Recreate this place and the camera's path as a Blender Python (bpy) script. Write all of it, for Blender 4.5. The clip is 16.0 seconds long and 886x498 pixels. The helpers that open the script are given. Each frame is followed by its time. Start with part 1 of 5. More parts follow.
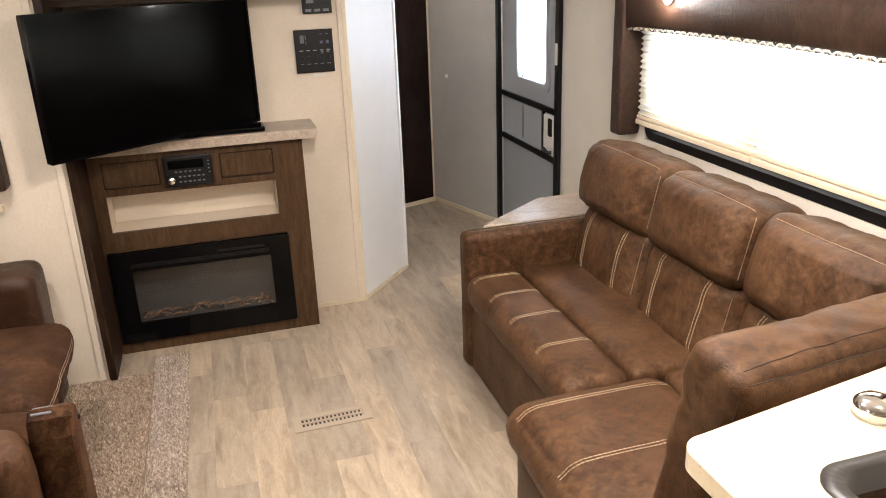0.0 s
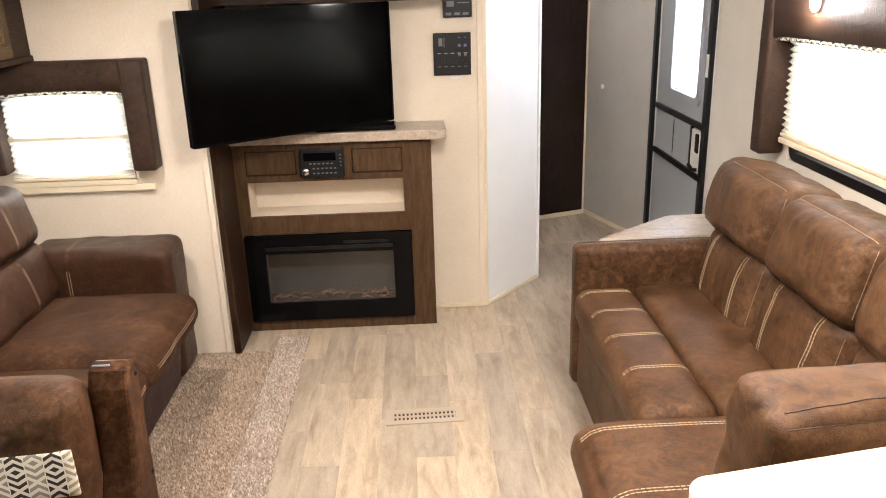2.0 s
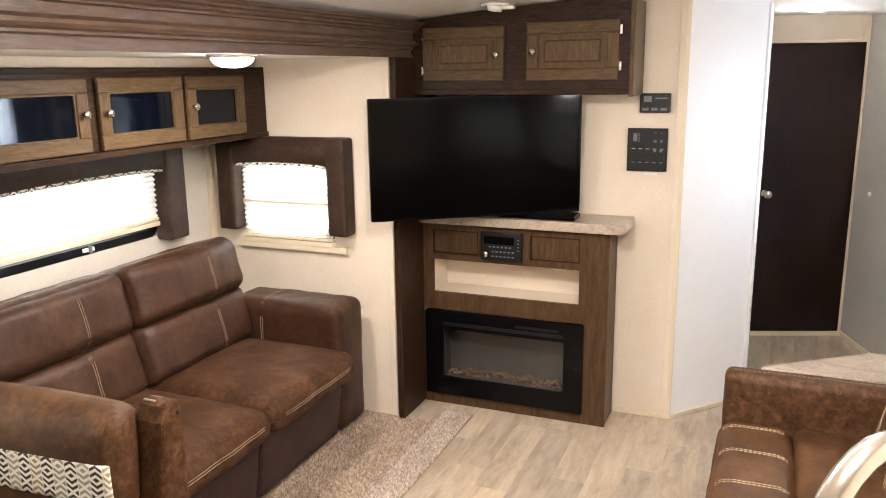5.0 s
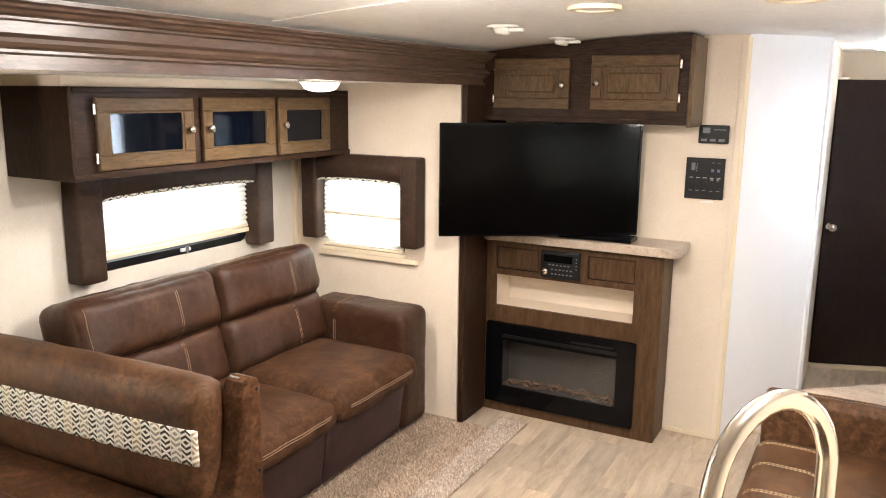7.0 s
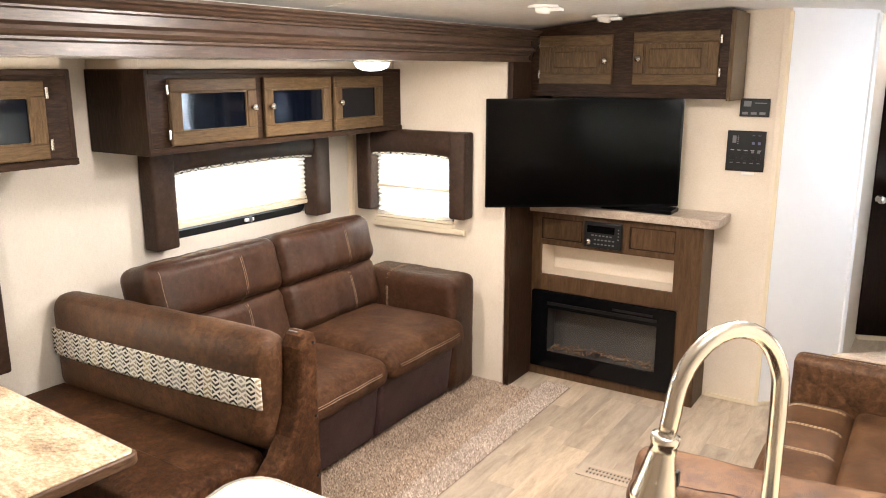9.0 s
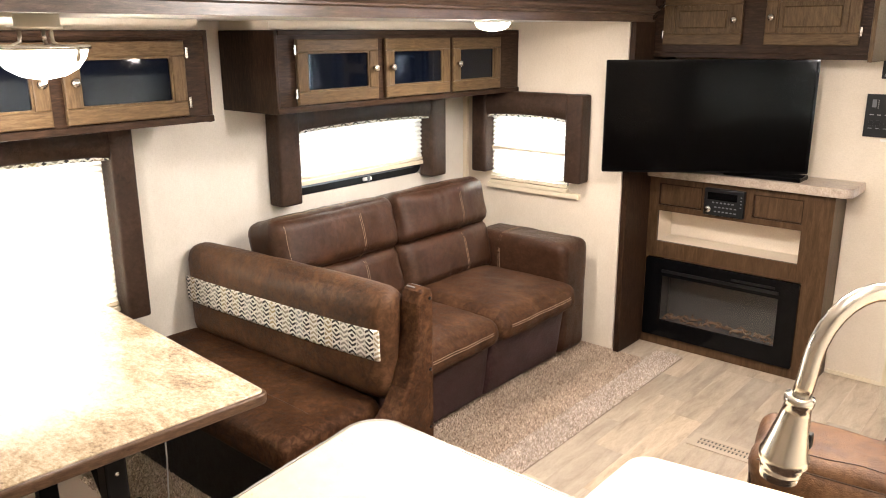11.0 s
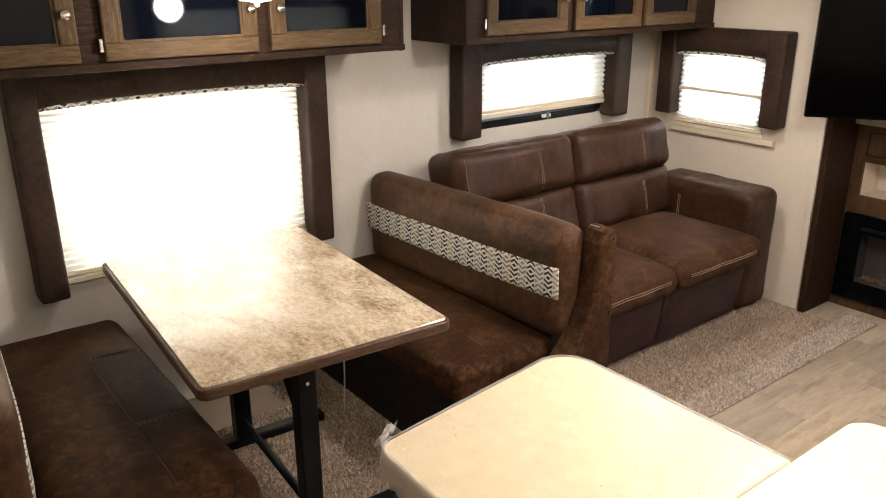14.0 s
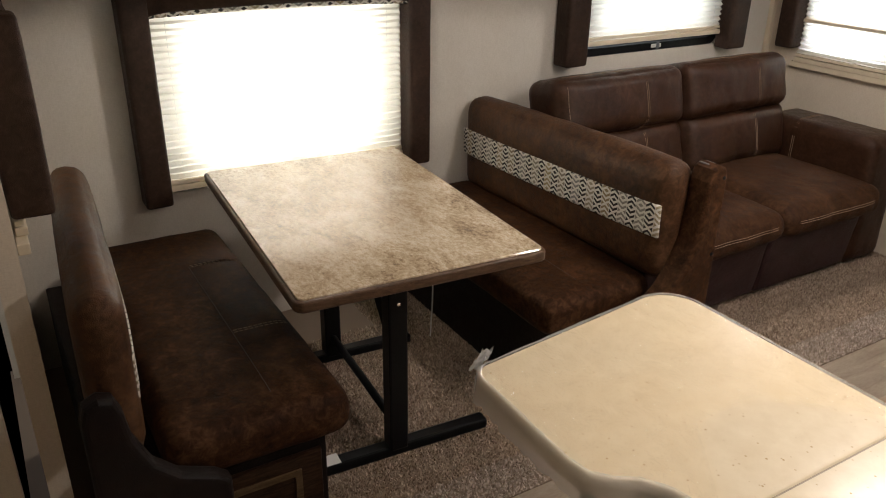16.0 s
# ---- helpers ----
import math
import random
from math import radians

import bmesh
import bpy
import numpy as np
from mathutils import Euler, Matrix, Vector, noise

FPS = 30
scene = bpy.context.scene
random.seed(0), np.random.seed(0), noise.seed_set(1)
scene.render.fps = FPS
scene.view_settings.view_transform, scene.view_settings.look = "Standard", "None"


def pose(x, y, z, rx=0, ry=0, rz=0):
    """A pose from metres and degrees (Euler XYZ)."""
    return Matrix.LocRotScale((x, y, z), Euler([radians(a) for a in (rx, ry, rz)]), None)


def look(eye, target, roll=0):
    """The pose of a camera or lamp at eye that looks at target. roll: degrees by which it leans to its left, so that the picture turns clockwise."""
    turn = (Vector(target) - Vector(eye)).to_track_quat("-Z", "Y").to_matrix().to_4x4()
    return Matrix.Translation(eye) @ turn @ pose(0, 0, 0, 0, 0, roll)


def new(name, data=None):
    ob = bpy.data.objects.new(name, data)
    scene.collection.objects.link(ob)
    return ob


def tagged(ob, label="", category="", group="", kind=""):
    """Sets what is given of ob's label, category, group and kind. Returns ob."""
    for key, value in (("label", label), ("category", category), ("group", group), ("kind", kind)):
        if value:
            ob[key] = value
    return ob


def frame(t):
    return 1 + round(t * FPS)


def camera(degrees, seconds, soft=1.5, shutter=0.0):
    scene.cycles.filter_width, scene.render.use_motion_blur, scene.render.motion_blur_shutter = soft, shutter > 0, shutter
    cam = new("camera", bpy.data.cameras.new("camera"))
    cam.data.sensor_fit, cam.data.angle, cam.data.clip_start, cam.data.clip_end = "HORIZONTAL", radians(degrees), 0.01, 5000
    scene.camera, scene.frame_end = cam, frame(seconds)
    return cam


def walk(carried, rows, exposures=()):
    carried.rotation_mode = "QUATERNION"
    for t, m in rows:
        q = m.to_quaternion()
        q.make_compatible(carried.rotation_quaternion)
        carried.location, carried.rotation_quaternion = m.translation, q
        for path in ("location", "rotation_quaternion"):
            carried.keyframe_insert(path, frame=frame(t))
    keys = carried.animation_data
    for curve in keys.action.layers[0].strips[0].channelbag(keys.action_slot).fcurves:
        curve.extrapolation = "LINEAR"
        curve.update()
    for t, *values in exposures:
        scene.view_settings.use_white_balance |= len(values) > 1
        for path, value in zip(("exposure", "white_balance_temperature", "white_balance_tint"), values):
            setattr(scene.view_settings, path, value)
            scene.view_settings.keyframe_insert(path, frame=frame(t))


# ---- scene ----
import mathutils.bvhtree

cam = camera(59.0, 16.0, soft=1.0)
PATH = [
    (0, (0.158, 0.052, 1.699), (0.674, 1.855, 1.005), -2.1),
    (0.5, (0.194, 0.027, 1.691), (0.6, 1.86, 1.001), -1.2),
    (1, (0.314, -0.001, 1.687), (0.568, 1.859, 0.998), -1.3),
    (1.5, (0.382, -0.006, 1.685), (0.546, 1.867, 1.005), -1.7),
    (2, (0.459, 0.019, 1.654), (0.519, 1.909, 1.002), -1.7),
    (2.5, (0.532, 0.061, 1.649), (0.486, 1.958, 1.015), -1.7),
    (3, (0.636, 0.112, 1.65), (0.452, 2.007, 1.038), -1.7),
    (3.5, (0.761, 0.153, 1.66), (0.409, 2.033, 1.076), -1.7),
    (4, (0.904, 0.177, 1.663), (0.388, 2.035, 1.13), -2.1),
    (4.5, (1.042, 0.165, 1.667), (0.408, 2.0, 1.187), -1.6),
    (5, (1.167, 0.162, 1.682), (0.417, 1.962, 1.237), -0.8),
    (7.5, (1.403, -0.102, 1.703), (0.457, 1.617, 1.316), 0.7),
    (8, (1.478, -0.141, 1.709), (0.511, 1.562, 1.3), 0.5),
    (10.5, (1.493, -0.231, 1.7), (0.277, 1.275, 1.194), -0.4),
    (11, (1.476, -0.237, 1.692), (0.217, 1.224, 1.161), -0.3),
    (11.5, (1.47, -0.237, 1.69), (0.165, 1.174, 1.136), -0.4),
    (12, (1.453, -0.243, 1.683), (0.108, 1.12, 1.105), -0.2),
    (12.5, (1.433, -0.252, 1.671), (0.056, 1.07, 1.074), -0.2),
    (13, (1.42, -0.267, 1.668), (0.014, 1.018, 1.057), -0.1),
    (13.5, (1.399, -0.28, 1.661), (-0.057, 0.936, 1.026), -0.1),
    (14, (1.385, -0.288, 1.658), (-0.11, 0.861, 0.989), -0.2),
    (14.5, (1.36, -0.291, 1.644), (-0.158, 0.797, 0.928), -0.1),
    (15, (1.349, -0.288, 1.638), (-0.192, 0.738, 0.881), 0.4),
    (15.5, (1.34, -0.296, 1.634), (-0.207, 0.686, 0.831), 1.7),
    (16, (1.334, -0.299, 1.626), (-0.226, 0.638, 0.795), 0.9),
]
EXPOSURES = [(0, -0.52), (0.8, -0.24), (5, -0.1), (8, -0.03), (11, -0.03), (12.5, -0.23), (13.5, -0.66), (14.5, -1.16), (16, -1.72)]
walk(cam, [(t, look(eye, target, roll)) for t, eye, target, roll in PATH], EXPOSURES)

# ---- world and lights ----
world = bpy.data.worlds.new("world")
scene.world = world
world.use_nodes = True
sky = world.node_tree.nodes.new("ShaderNodeTexSky")
sky.sky_type, sky.sun_disc = "NISHITA", False
sky.sun_elevation, sky.sun_rotation = radians(40), radians(200)
world.node_tree.links.new(sky.outputs[0], world.node_tree.nodes["Background"].inputs[0])
world.node_tree.nodes["Background"].inputs[1].default_value = 0.1


def area_lamp(name, eye, target, sx, sy, watts, colour):
    data = bpy.data.lights.new(name, "AREA")
    data.shape, data.size, data.size_y, data.energy, data.color = "RECTANGLE", sx, sy, watts, colour
    ob = new(name, data)
    ob.matrix_world = look(eye, target)
    return ob


def bulb(name, place, watts, colour, radius=0.04):
    data = bpy.data.lights.new(name, "POINT")
    data.energy, data.color, data.shadow_soft_size = watts, colour, radius
    ob = new(name, data)
    ob.location = place
    return ob


DAY = (0.86, 0.93, 1.0)
WARM = (1.0, 0.912, 0.86)
sun_data = bpy.data.lights.new("sun", "SUN")
sun_data.energy, sun_data.angle, sun_data.color = 2.0, radians(0.6), (1.0, 0.95, 0.88)
sun = new("sun", sun_data)
sun.rotation_euler = (radians(50), 0, radians(20))
# daylight standing in the openings, outside the shades
area_lamp("daylight_dinette", (-1.60, 0.70, 0.95), (0, 0.70, 0.95), 0.66, 0.54, 62, (0.95, 0.95, 0.92))
area_lamp("daylight_sofa", (-1.60, 2.55, 1.14), (0, 2.55, 1.14), 0.68, 0.26, 13, DAY)
area_lamp("daylight_end", (-1.02, 3.54, 1.06), (-1.02, 0, 1.06), 0.34, 0.34, 24, DAY)
area_lamp("daylight_lounge", (2.03, 2.66, 1.27), (0, 2.66, 1.27), 0.54, 0.34, 16, DAY)
area_lamp("daylight_lounge", (2.03, 1.89, 1.27), (0, 1.89, 1.27), 0.54, 0.34, 16, DAY)
area_lamp("daylight_door", (2.06, 4.265, 1.38), (0, 4.265, 1.38), 0.36, 0.60, 430, DAY)
area_lamp("daylight_rear", (-0.95, -0.42, 1.06), (-0.95, 2, 1.06), 0.34, 0.3, 8, DAY)
# added fill lamp inside the bedroom, where no window is built
area_lamp("daylight_bedroom", (1.3, 7.1, 1.3), (1.3, 5.6, 1.2), 1.0, 0.8, 40, DAY)
# electric lamps
area_lamp("glow_slide_puck", (-0.60, 2.50, 1.694), (-0.60, 2.5001, 0), 0.11, 0.11, 17, WARM)
bulb("bulb_slide_puck", (-0.60, 2.50, 1.66), 5, WARM, 0.03)
bulb("bulb_dinette_lamp", (-0.75, 0.70, 1.54), 23, WARM, 0.05)
# unseen ceiling lamps at assumed places, added to light room, counter and ceiling
ASSUMED_LAMPS = ((0.50, 1.72, 96), (1.20, 1.72, 56), (1.30, 0.78, 34))
for x, y, watts in ASSUMED_LAMPS:
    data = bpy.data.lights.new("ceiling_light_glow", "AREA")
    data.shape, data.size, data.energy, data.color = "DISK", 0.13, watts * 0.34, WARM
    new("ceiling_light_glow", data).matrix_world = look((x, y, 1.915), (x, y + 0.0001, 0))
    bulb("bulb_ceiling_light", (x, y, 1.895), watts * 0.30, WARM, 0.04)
# added bulb that makes the hot spot on the lounge valance
bulb("bulb_valance_light", (1.78, 2.72, 1.53), 11, WARM, 0.02)
bulb("bulb_hall", (1.35, 4.95, 1.88), 4.0, WARM, 0.04)


# ---- materials ----
def material(name, rough=0.5, metal=0.0, colour=(0.5, 0.5, 0.5), spec=0.5):
    m = bpy.data.materials.new(name)
    m.use_nodes = True
    b = m.node_tree.nodes["Principled BSDF"]
    b.inputs["Base Color"].default_value = (*colour, 1)
    b.inputs["Roughness"].default_value, b.inputs["Metallic"].default_value = rough, metal
    b.inputs["Specular IOR Level"].default_value = spec
    return m, m.node_tree, b


def node(tree, kind, **sets):
    n = tree.nodes.new("ShaderNode" + kind)
    for key, value in sets.items():
        n.inputs[key.replace("_", " ")].default_value = value
    return n


def coords(tree, scale=(1, 1, 1), spin=(0, 0, 0)):
    where = tree.nodes.new("ShaderNodeTexCoord")
    mapping = tree.nodes.new("ShaderNodeMapping")
    mapping.inputs["Scale"].default_value, mapping.inputs["Rotation"].default_value = scale, spin
    tree.links.new(where.outputs["Object"], mapping.inputs["Vector"])
    return mapping.outputs[0]


def ramp(tree, source, stops):
    r = tree.nodes.new("ShaderNodeValToRGB")
    while len(r.color_ramp.elements) < len(stops):
        r.color_ramp.elements.new(0.5)
    for e, (at, colour) in zip(r.color_ramp.elements, stops):
        e.position, e.color = at, (*colour, 1)
    tree.links.new(source, r.inputs[0])
    return r.outputs[0]


def blend(tree, a, b, factor, mode="MIX"):
    m = tree.nodes.new("ShaderNodeMix")
    m.data_type, m.blend_type = "RGBA", mode
    for value, slot in ((factor, 0), (a, 6), (b, 7)):
        if isinstance(value, (int, float)):
            m.inputs[slot].default_value = value
        elif isinstance(value, tuple):
            m.inputs[slot].default_value = (*value, 1)
        else:
            tree.links.new(value, m.inputs[slot])
    return m.outputs[2]


def noisy(tree, where, scale, detail=4, rough=0.6, twist=0.0):
    n = node(tree, "TexNoise", Scale=scale, Detail=detail, Roughness=rough, Distortion=twist)
    tree.links.new(where, n.inputs["Vector"])
    return n.outputs["Fac"]


def bump(tree, bsdf, height, strength, distance=0.002):
    b = node(tree, "Bump", Strength=strength, Distance=distance)
    tree.links.new(height, b.inputs["Height"])
    tree.links.new(b.outputs[0], bsdf.inputs["Normal"])


def wood(name, dark, mid, light, stretch, rough=0.42, scale=14, spec=0.2, crisp=0.55):
    m, t, b = material(name, rough, 0.0, mid, spec)
    where = coords(t, stretch)
    grain = noisy(t, where, scale, 8, 0.7, 0.6)
    fine = noisy(t, where, scale * 7, 3, 0.6)
    base = ramp(t, grain, ((0.30, dark), (0.52, mid), (0.74, light)))
    out = blend(t, base, ramp(t, fine, ((0.35, (0.45, 0.45, 0.45)), (0.6, (1, 1, 1)))), crisp, "MULTIPLY")
    random_piece = t.nodes.new("ShaderNodeObjectInfo")
    tint = ramp(t, random_piece.outputs["Random"], ((0.0, (0.88, 0.88, 0.88)), (1.0, (1.0, 1.0, 1.0))))
    out = blend(t, out, tint, 1.0, "MULTIPLY")
    t.links.new(out, b.inputs["Base Color"])
    bump(t, b, fine, 0.12)
    return m


DK, MD, LT = (0.012, 0.006, 0.0036), (0.034, 0.0176, 0.0098), (0.072, 0.039, 0.022)
WOOD_X = wood("dark_wood_along_x", DK, MD, LT, (1.2, 9, 9), 0.42, 14, 0.10)
WOOD_Y = wood("dark_wood_along_y", DK, MD, LT, (9, 1.2, 9), 0.42, 14, 0.10)
WOOD_Z = wood("dark_wood_upright", DK, MD, LT, (9, 9, 1.2), 0.42, 14, 0.10)
# dark wood lightened: the light on the header is put into its colour
HEADER_LIT_Y = wood("lit_header_wood", (0.036, 0.020, 0.013), (0.092, 0.055, 0.036), (0.175, 0.112, 0.074), (9, 1.0, 9), 0.30, 12, 0.5, 0.45)
TABLE_EDGE = wood("table_edge_wood", (0.050, 0.027, 0.015), (0.110, 0.063, 0.036), (0.170, 0.105, 0.064), (2, 2, 9), 0.40, 14, 0.25, 0.3)
OAK_X = wood("door_wood_along_x", (0.056, 0.033, 0.0155), (0.106, 0.066, 0.0325), (0.162, 0.106, 0.056), (1.2, 9, 9), 0.42, 14, 0.12, 0.35)
OAK_Y = wood("door_wood_along_y", (0.056, 0.033, 0.0155), (0.106, 0.066, 0.0325), (0.162, 0.106, 0.056), (9, 1.2, 9), 0.42, 14, 0.12, 0.35)
OAK_Z = wood("door_wood_upright", (0.056, 0.033, 0.0155), (0.106, 0.066, 0.0325), (0.162, 0.106, 0.056), (9, 9, 1.2), 0.42, 14, 0.12, 0.35)
FIRE_Z = wood("mantel_wood", (0.044, 0.0225, 0.0105), (0.080, 0.0440, 0.0212), (0.118, 0.069, 0.036), (6, 6, 0.9), 0.45, 9, 0.15, 0.22)
DOOR_Z = wood("espresso_door_wood", (0.006, 0.0032, 0.0022), (0.012, 0.0062, 0.0042), (0.020, 0.0108, 0.0072), (7, 7, 0.8), 0.6, 14, 0.03)


def leather(name, dark, mid, light, rough=0.5, gloss=0.19, relief=0.7):
    m, t, b = material(name, rough, 0.0, mid, gloss)
    where = coords(t)
    big, cloud, pebble = noisy(t, where, 6.5, 6, 0.66, 0.5), noisy(t, where, 38, 6, 0.72, 0.6), noisy(t, where, 420, 2, 0.5)
    mixed = blend(t, big, cloud, 0.58)
    out = ramp(t, mixed, ((0.36, dark), (0.50, mid), (0.66, light)))
    t.links.new(out, b.inputs["Base Color"])
    t.links.new(ramp(t, cloud, ((0.3, (rough - 0.1,) * 3), (0.7, (rough + 0.12,) * 3))), b.inputs["Roughness"])
    crease, pucker = noisy(t, where, 28, 5, 0.65, 1.2), noisy(t, coords(t, (1, 0.6, 1.4)), 9, 4, 0.6, 1.8)
    both = blend(t, blend(t, pebble, crease, 0.6), pucker, 0.35)
    bump(t, b, both, relief, 0.007)
    return m


LEATHER = leather("distressed_brown_leather", (0.024, 0.0104, 0.0042), (0.074, 0.0348, 0.0152), (0.142, 0.075, 0.037), 0.45)
LEATHER_DARK = leather("deep_brown_leather", (0.011, 0.0042, 0.0018), (0.038, 0.0155, 0.0066), (0.105, 0.050, 0.0230), 0.60, 0.08)
SOFA_LEATHER = leather("sofa_leather", (0.022, 0.0093, 0.0048), (0.040, 0.0176, 0.0093), (0.068, 0.0312, 0.0164), 0.38, 0.22, 0.5)
SEAT_LEATHER = leather("sofa_seat_suede", (0.019, 0.0080, 0.0038), (0.047, 0.0208, 0.0100), (0.094, 0.0465, 0.0225), 0.58, 0.10, 0.5)
# brown sofa base with reflected skylight mixed in as a purplish tint
BASE_SKY_TINT = leather("sky_tinted_base_leather", (0.019, 0.0092, 0.0092), (0.039, 0.0192, 0.0188), (0.064, 0.0345, 0.0335), 0.40, 0.22, 0.65)
BENCH_LEATHER = leather("bench_leather", (0.019, 0.0076, 0.0032), (0.060, 0.0265, 0.0115), (0.124, 0.062, 0.029), 0.50)
# near-black brown: deep shade under the bench seats is put into the colour
PLINTH_SHADE = leather("bench_plinth_shade", (0.004, 0.0022, 0.0016), (0.008, 0.0045, 0.0034), (0.014, 0.008, 0.006), 0.55)
VALANCE = leather("valance_vinyl", (0.016, 0.008, 0.005), (0.034, 0.018, 0.011), (0.060, 0.033, 0.021), 0.5)


def painted(name, base, off, rough=0.55, weave=900, strength=0.15, speck=0.8):
    m, t, b = material(name, rough)
    where = coords(t)
    out = ramp(t, noisy(t, where, 7, 5, 0.6), ((0.3, off), (0.7, base)))
    thread = noisy(t, coords(t, (1, 1, 0.25)), weave * 0.35, 3, 0.6)
    cross = noisy(t, coords(t, (0.25, 0.25, 1)), weave * 0.35, 3, 0.6)
    threads = blend(t, thread, cross, 0.5)
    out = blend(t, out, ramp(t, threads, ((0.35, (0.86, 0.85, 0.83)), (0.6, (1, 1, 1)))), speck, "MULTIPLY")
    t.links.new(out, b.inputs["Base Color"])
    bump(t, b, threads, strength)
    return m


WALL = painted("cream_linen_wallboard", (0.735, 0.645, 0.53), (0.70, 0.605, 0.485))
WALL_SIDE = painted("pale_linen_wallboard", (0.73, 0.68, 0.60), (0.69, 0.635, 0.55))
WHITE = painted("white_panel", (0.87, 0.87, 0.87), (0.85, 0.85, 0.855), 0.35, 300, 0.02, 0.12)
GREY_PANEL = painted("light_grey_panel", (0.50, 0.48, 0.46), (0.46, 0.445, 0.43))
CEILING = painted("white_ceiling_vinyl", (0.82, 0.80, 0.76), (0.79, 0.77, 0.73), 0.6, 300, 0.08)
TRIM, _, _ = material("cream_trim", 0.45, 0, (0.70, 0.60, 0.44))
BLACK, _, _ = material("black_plastic", 0.4, 0, (0.005, 0.005, 0.0055), 0.3)
GLOSS, _, _ = material("gloss_black", 0.12, 0, (0.0022, 0.0022, 0.0025), 0.12)
SCREEN, _, _ = material("screen_glass", 0.16, 0, (0.0010, 0.0009, 0.0009), 0.05)
DARK_GLASS, _, _ = material("dark_glass", 0.05, 0, (0.002, 0.003, 0.006), 0.16)
METAL, _, _ = material("black_steel", 0.45, 0.3, (0.005, 0.005, 0.0055), 0.3)
NICKEL, _, _ = material("brushed_nickel", 0.22, 1.0, (0.61, 0.575, 0.52))
CREAM_METAL, _, _ = material("pale_satin_nickel", 0.35, 0.5, (0.80, 0.74, 0.62))
CHROME, _, _ = material("chrome", 0.12, 1.0, (0.75, 0.74, 0.72))
GREY_BTN, _, _ = material("grey_print", 0.5, 0, (0.13, 0.135, 0.145))
PALE_PRINT, _, _ = material("pale_print", 0.5, 0, (0.34, 0.34, 0.33))
BLUE_PRINT, _, _ = material("blue_print", 0.5, 0, (0.09, 0.10, 0.19))
PALE, _, _ = material("pale_plastic", 0.4, 0, (0.72, 0.70, 0.66))
THREAD_DULL, _, _ = material("dull_thread", 0.7, 0, (0.30, 0.21, 0.14))
THREAD, _, _ = material("pale_thread", 0.7, 0, (0.58, 0.46, 0.30))
PIPING_DK, _, _ = material("seam_brown", 0.6, 0, (0.05, 0.027, 0.018))
DOOR_GREY, _, _ = material("grey_door_skin", 0.35, 0, (0.36, 0.38, 0.41))


def glow(name, colour, strength):
    m, t, b = material(name, 0.4, 0, (0.9, 0.88, 0.82))
    b.inputs["Emission Color"].default_value, b.inputs["Emission Strength"].default_value = (*colour, 1), strength
    return m


LAMP_GLASS = glow("lit_lamp_glass", (1.0, 0.90, 0.72), 7.0)
DAYLIGHT = glow("bright_outdoors", (0.93, 0.97, 1.0), 9.0)
LED = glow("display_led", (0.2, 0.6, 1.0), 0.6)


def shade_cloth():
    m, t, b = material("cream_pleated_shade", 0.8, 0, (0.80, 0.74, 0.62))
    out = t.nodes["Material Output"]
    through_cloth = node(t, "BsdfTranslucent", Color=(0.86, 0.83, 0.76, 1))
    mix = node(t, "MixShader", Fac=0.62)
    t.links.new(b.outputs[0], mix.inputs[1])
    t.links.new(through_cloth.outputs[0], mix.inputs[2])
    t.links.new(mix.outputs[0], out.inputs[0])
    return m


SHADE = shade_cloth()


def clear_glass():
    m, t, b = material("window_glass", 0.02, 0, (1, 1, 1))
    out = t.nodes["Material Output"]
    clear, shine = node(t, "BsdfTransparent"), node(t, "BsdfGlossy", Roughness=0.03)
    fres, mix = node(t, "Fresnel", IOR=1.45), node(t, "MixShader")
    t.links.new(fres.outputs[0], mix.inputs[0])
    t.links.new(clear.outputs[0], mix.inputs[1])
    t.links.new(shine.outputs[0], mix.inputs[2])
    t.links.new(mix.outputs[0], out.inputs[0])
    return m


GLASS = clear_glass()


def plank_vinyl():
    m, t, b = material("grey_oak_vinyl", 0.36)
    where = coords(t, (7.5, 1.5, 1))
    info = t.nodes.new("ShaderNodeObjectInfo")
    shift = t.nodes.new("ShaderNodeVectorMath")
    shift.operation = "MULTIPLY_ADD"
    t.links.new(info.outputs["Random"], shift.inputs[0])
    shift.inputs[1].default_value = (37, 53, 71)
    t.links.new(where, shift.inputs[2])
    moved = shift.outputs[0]
    grain, knots = noisy(t, moved, 3.2, 7, 0.62, 0.8), noisy(t, moved, 1.1, 4, 0.55, 0.6)
    fine = noisy(t, moved, 34, 4, 0.65)
    base = ramp(t, blend(t, grain, knots, 0.45), ((0.28, (0.250, 0.187, 0.132)), (0.40, (0.375, 0.298, 0.218)), (0.50, (0.470, 0.384, 0.288)), (0.62, (0.565, 0.473, 0.366))))
    base = blend(t, base, ramp(t, fine, ((0.36, (0.74, 0.72, 0.70)), (0.55, (1, 1, 1)))), 0.5, "MULTIPLY")
    tint = ramp(t, info.outputs["Random"], ((0.0, (0.76, 0.755, 0.77)), (0.45, (0.93, 0.92, 0.91)), (1.0, (1.08, 1.04, 0.99))))
    t.links.new(blend(t, base, tint, 1.0, "MULTIPLY"), b.inputs["Base Color"])
    bump(t, b, fine, 0.10)
    return m


PLANK = plank_vinyl()
JOINT, _, _ = material("plank_joint", 0.7, 0, (0.38, 0.31, 0.235))


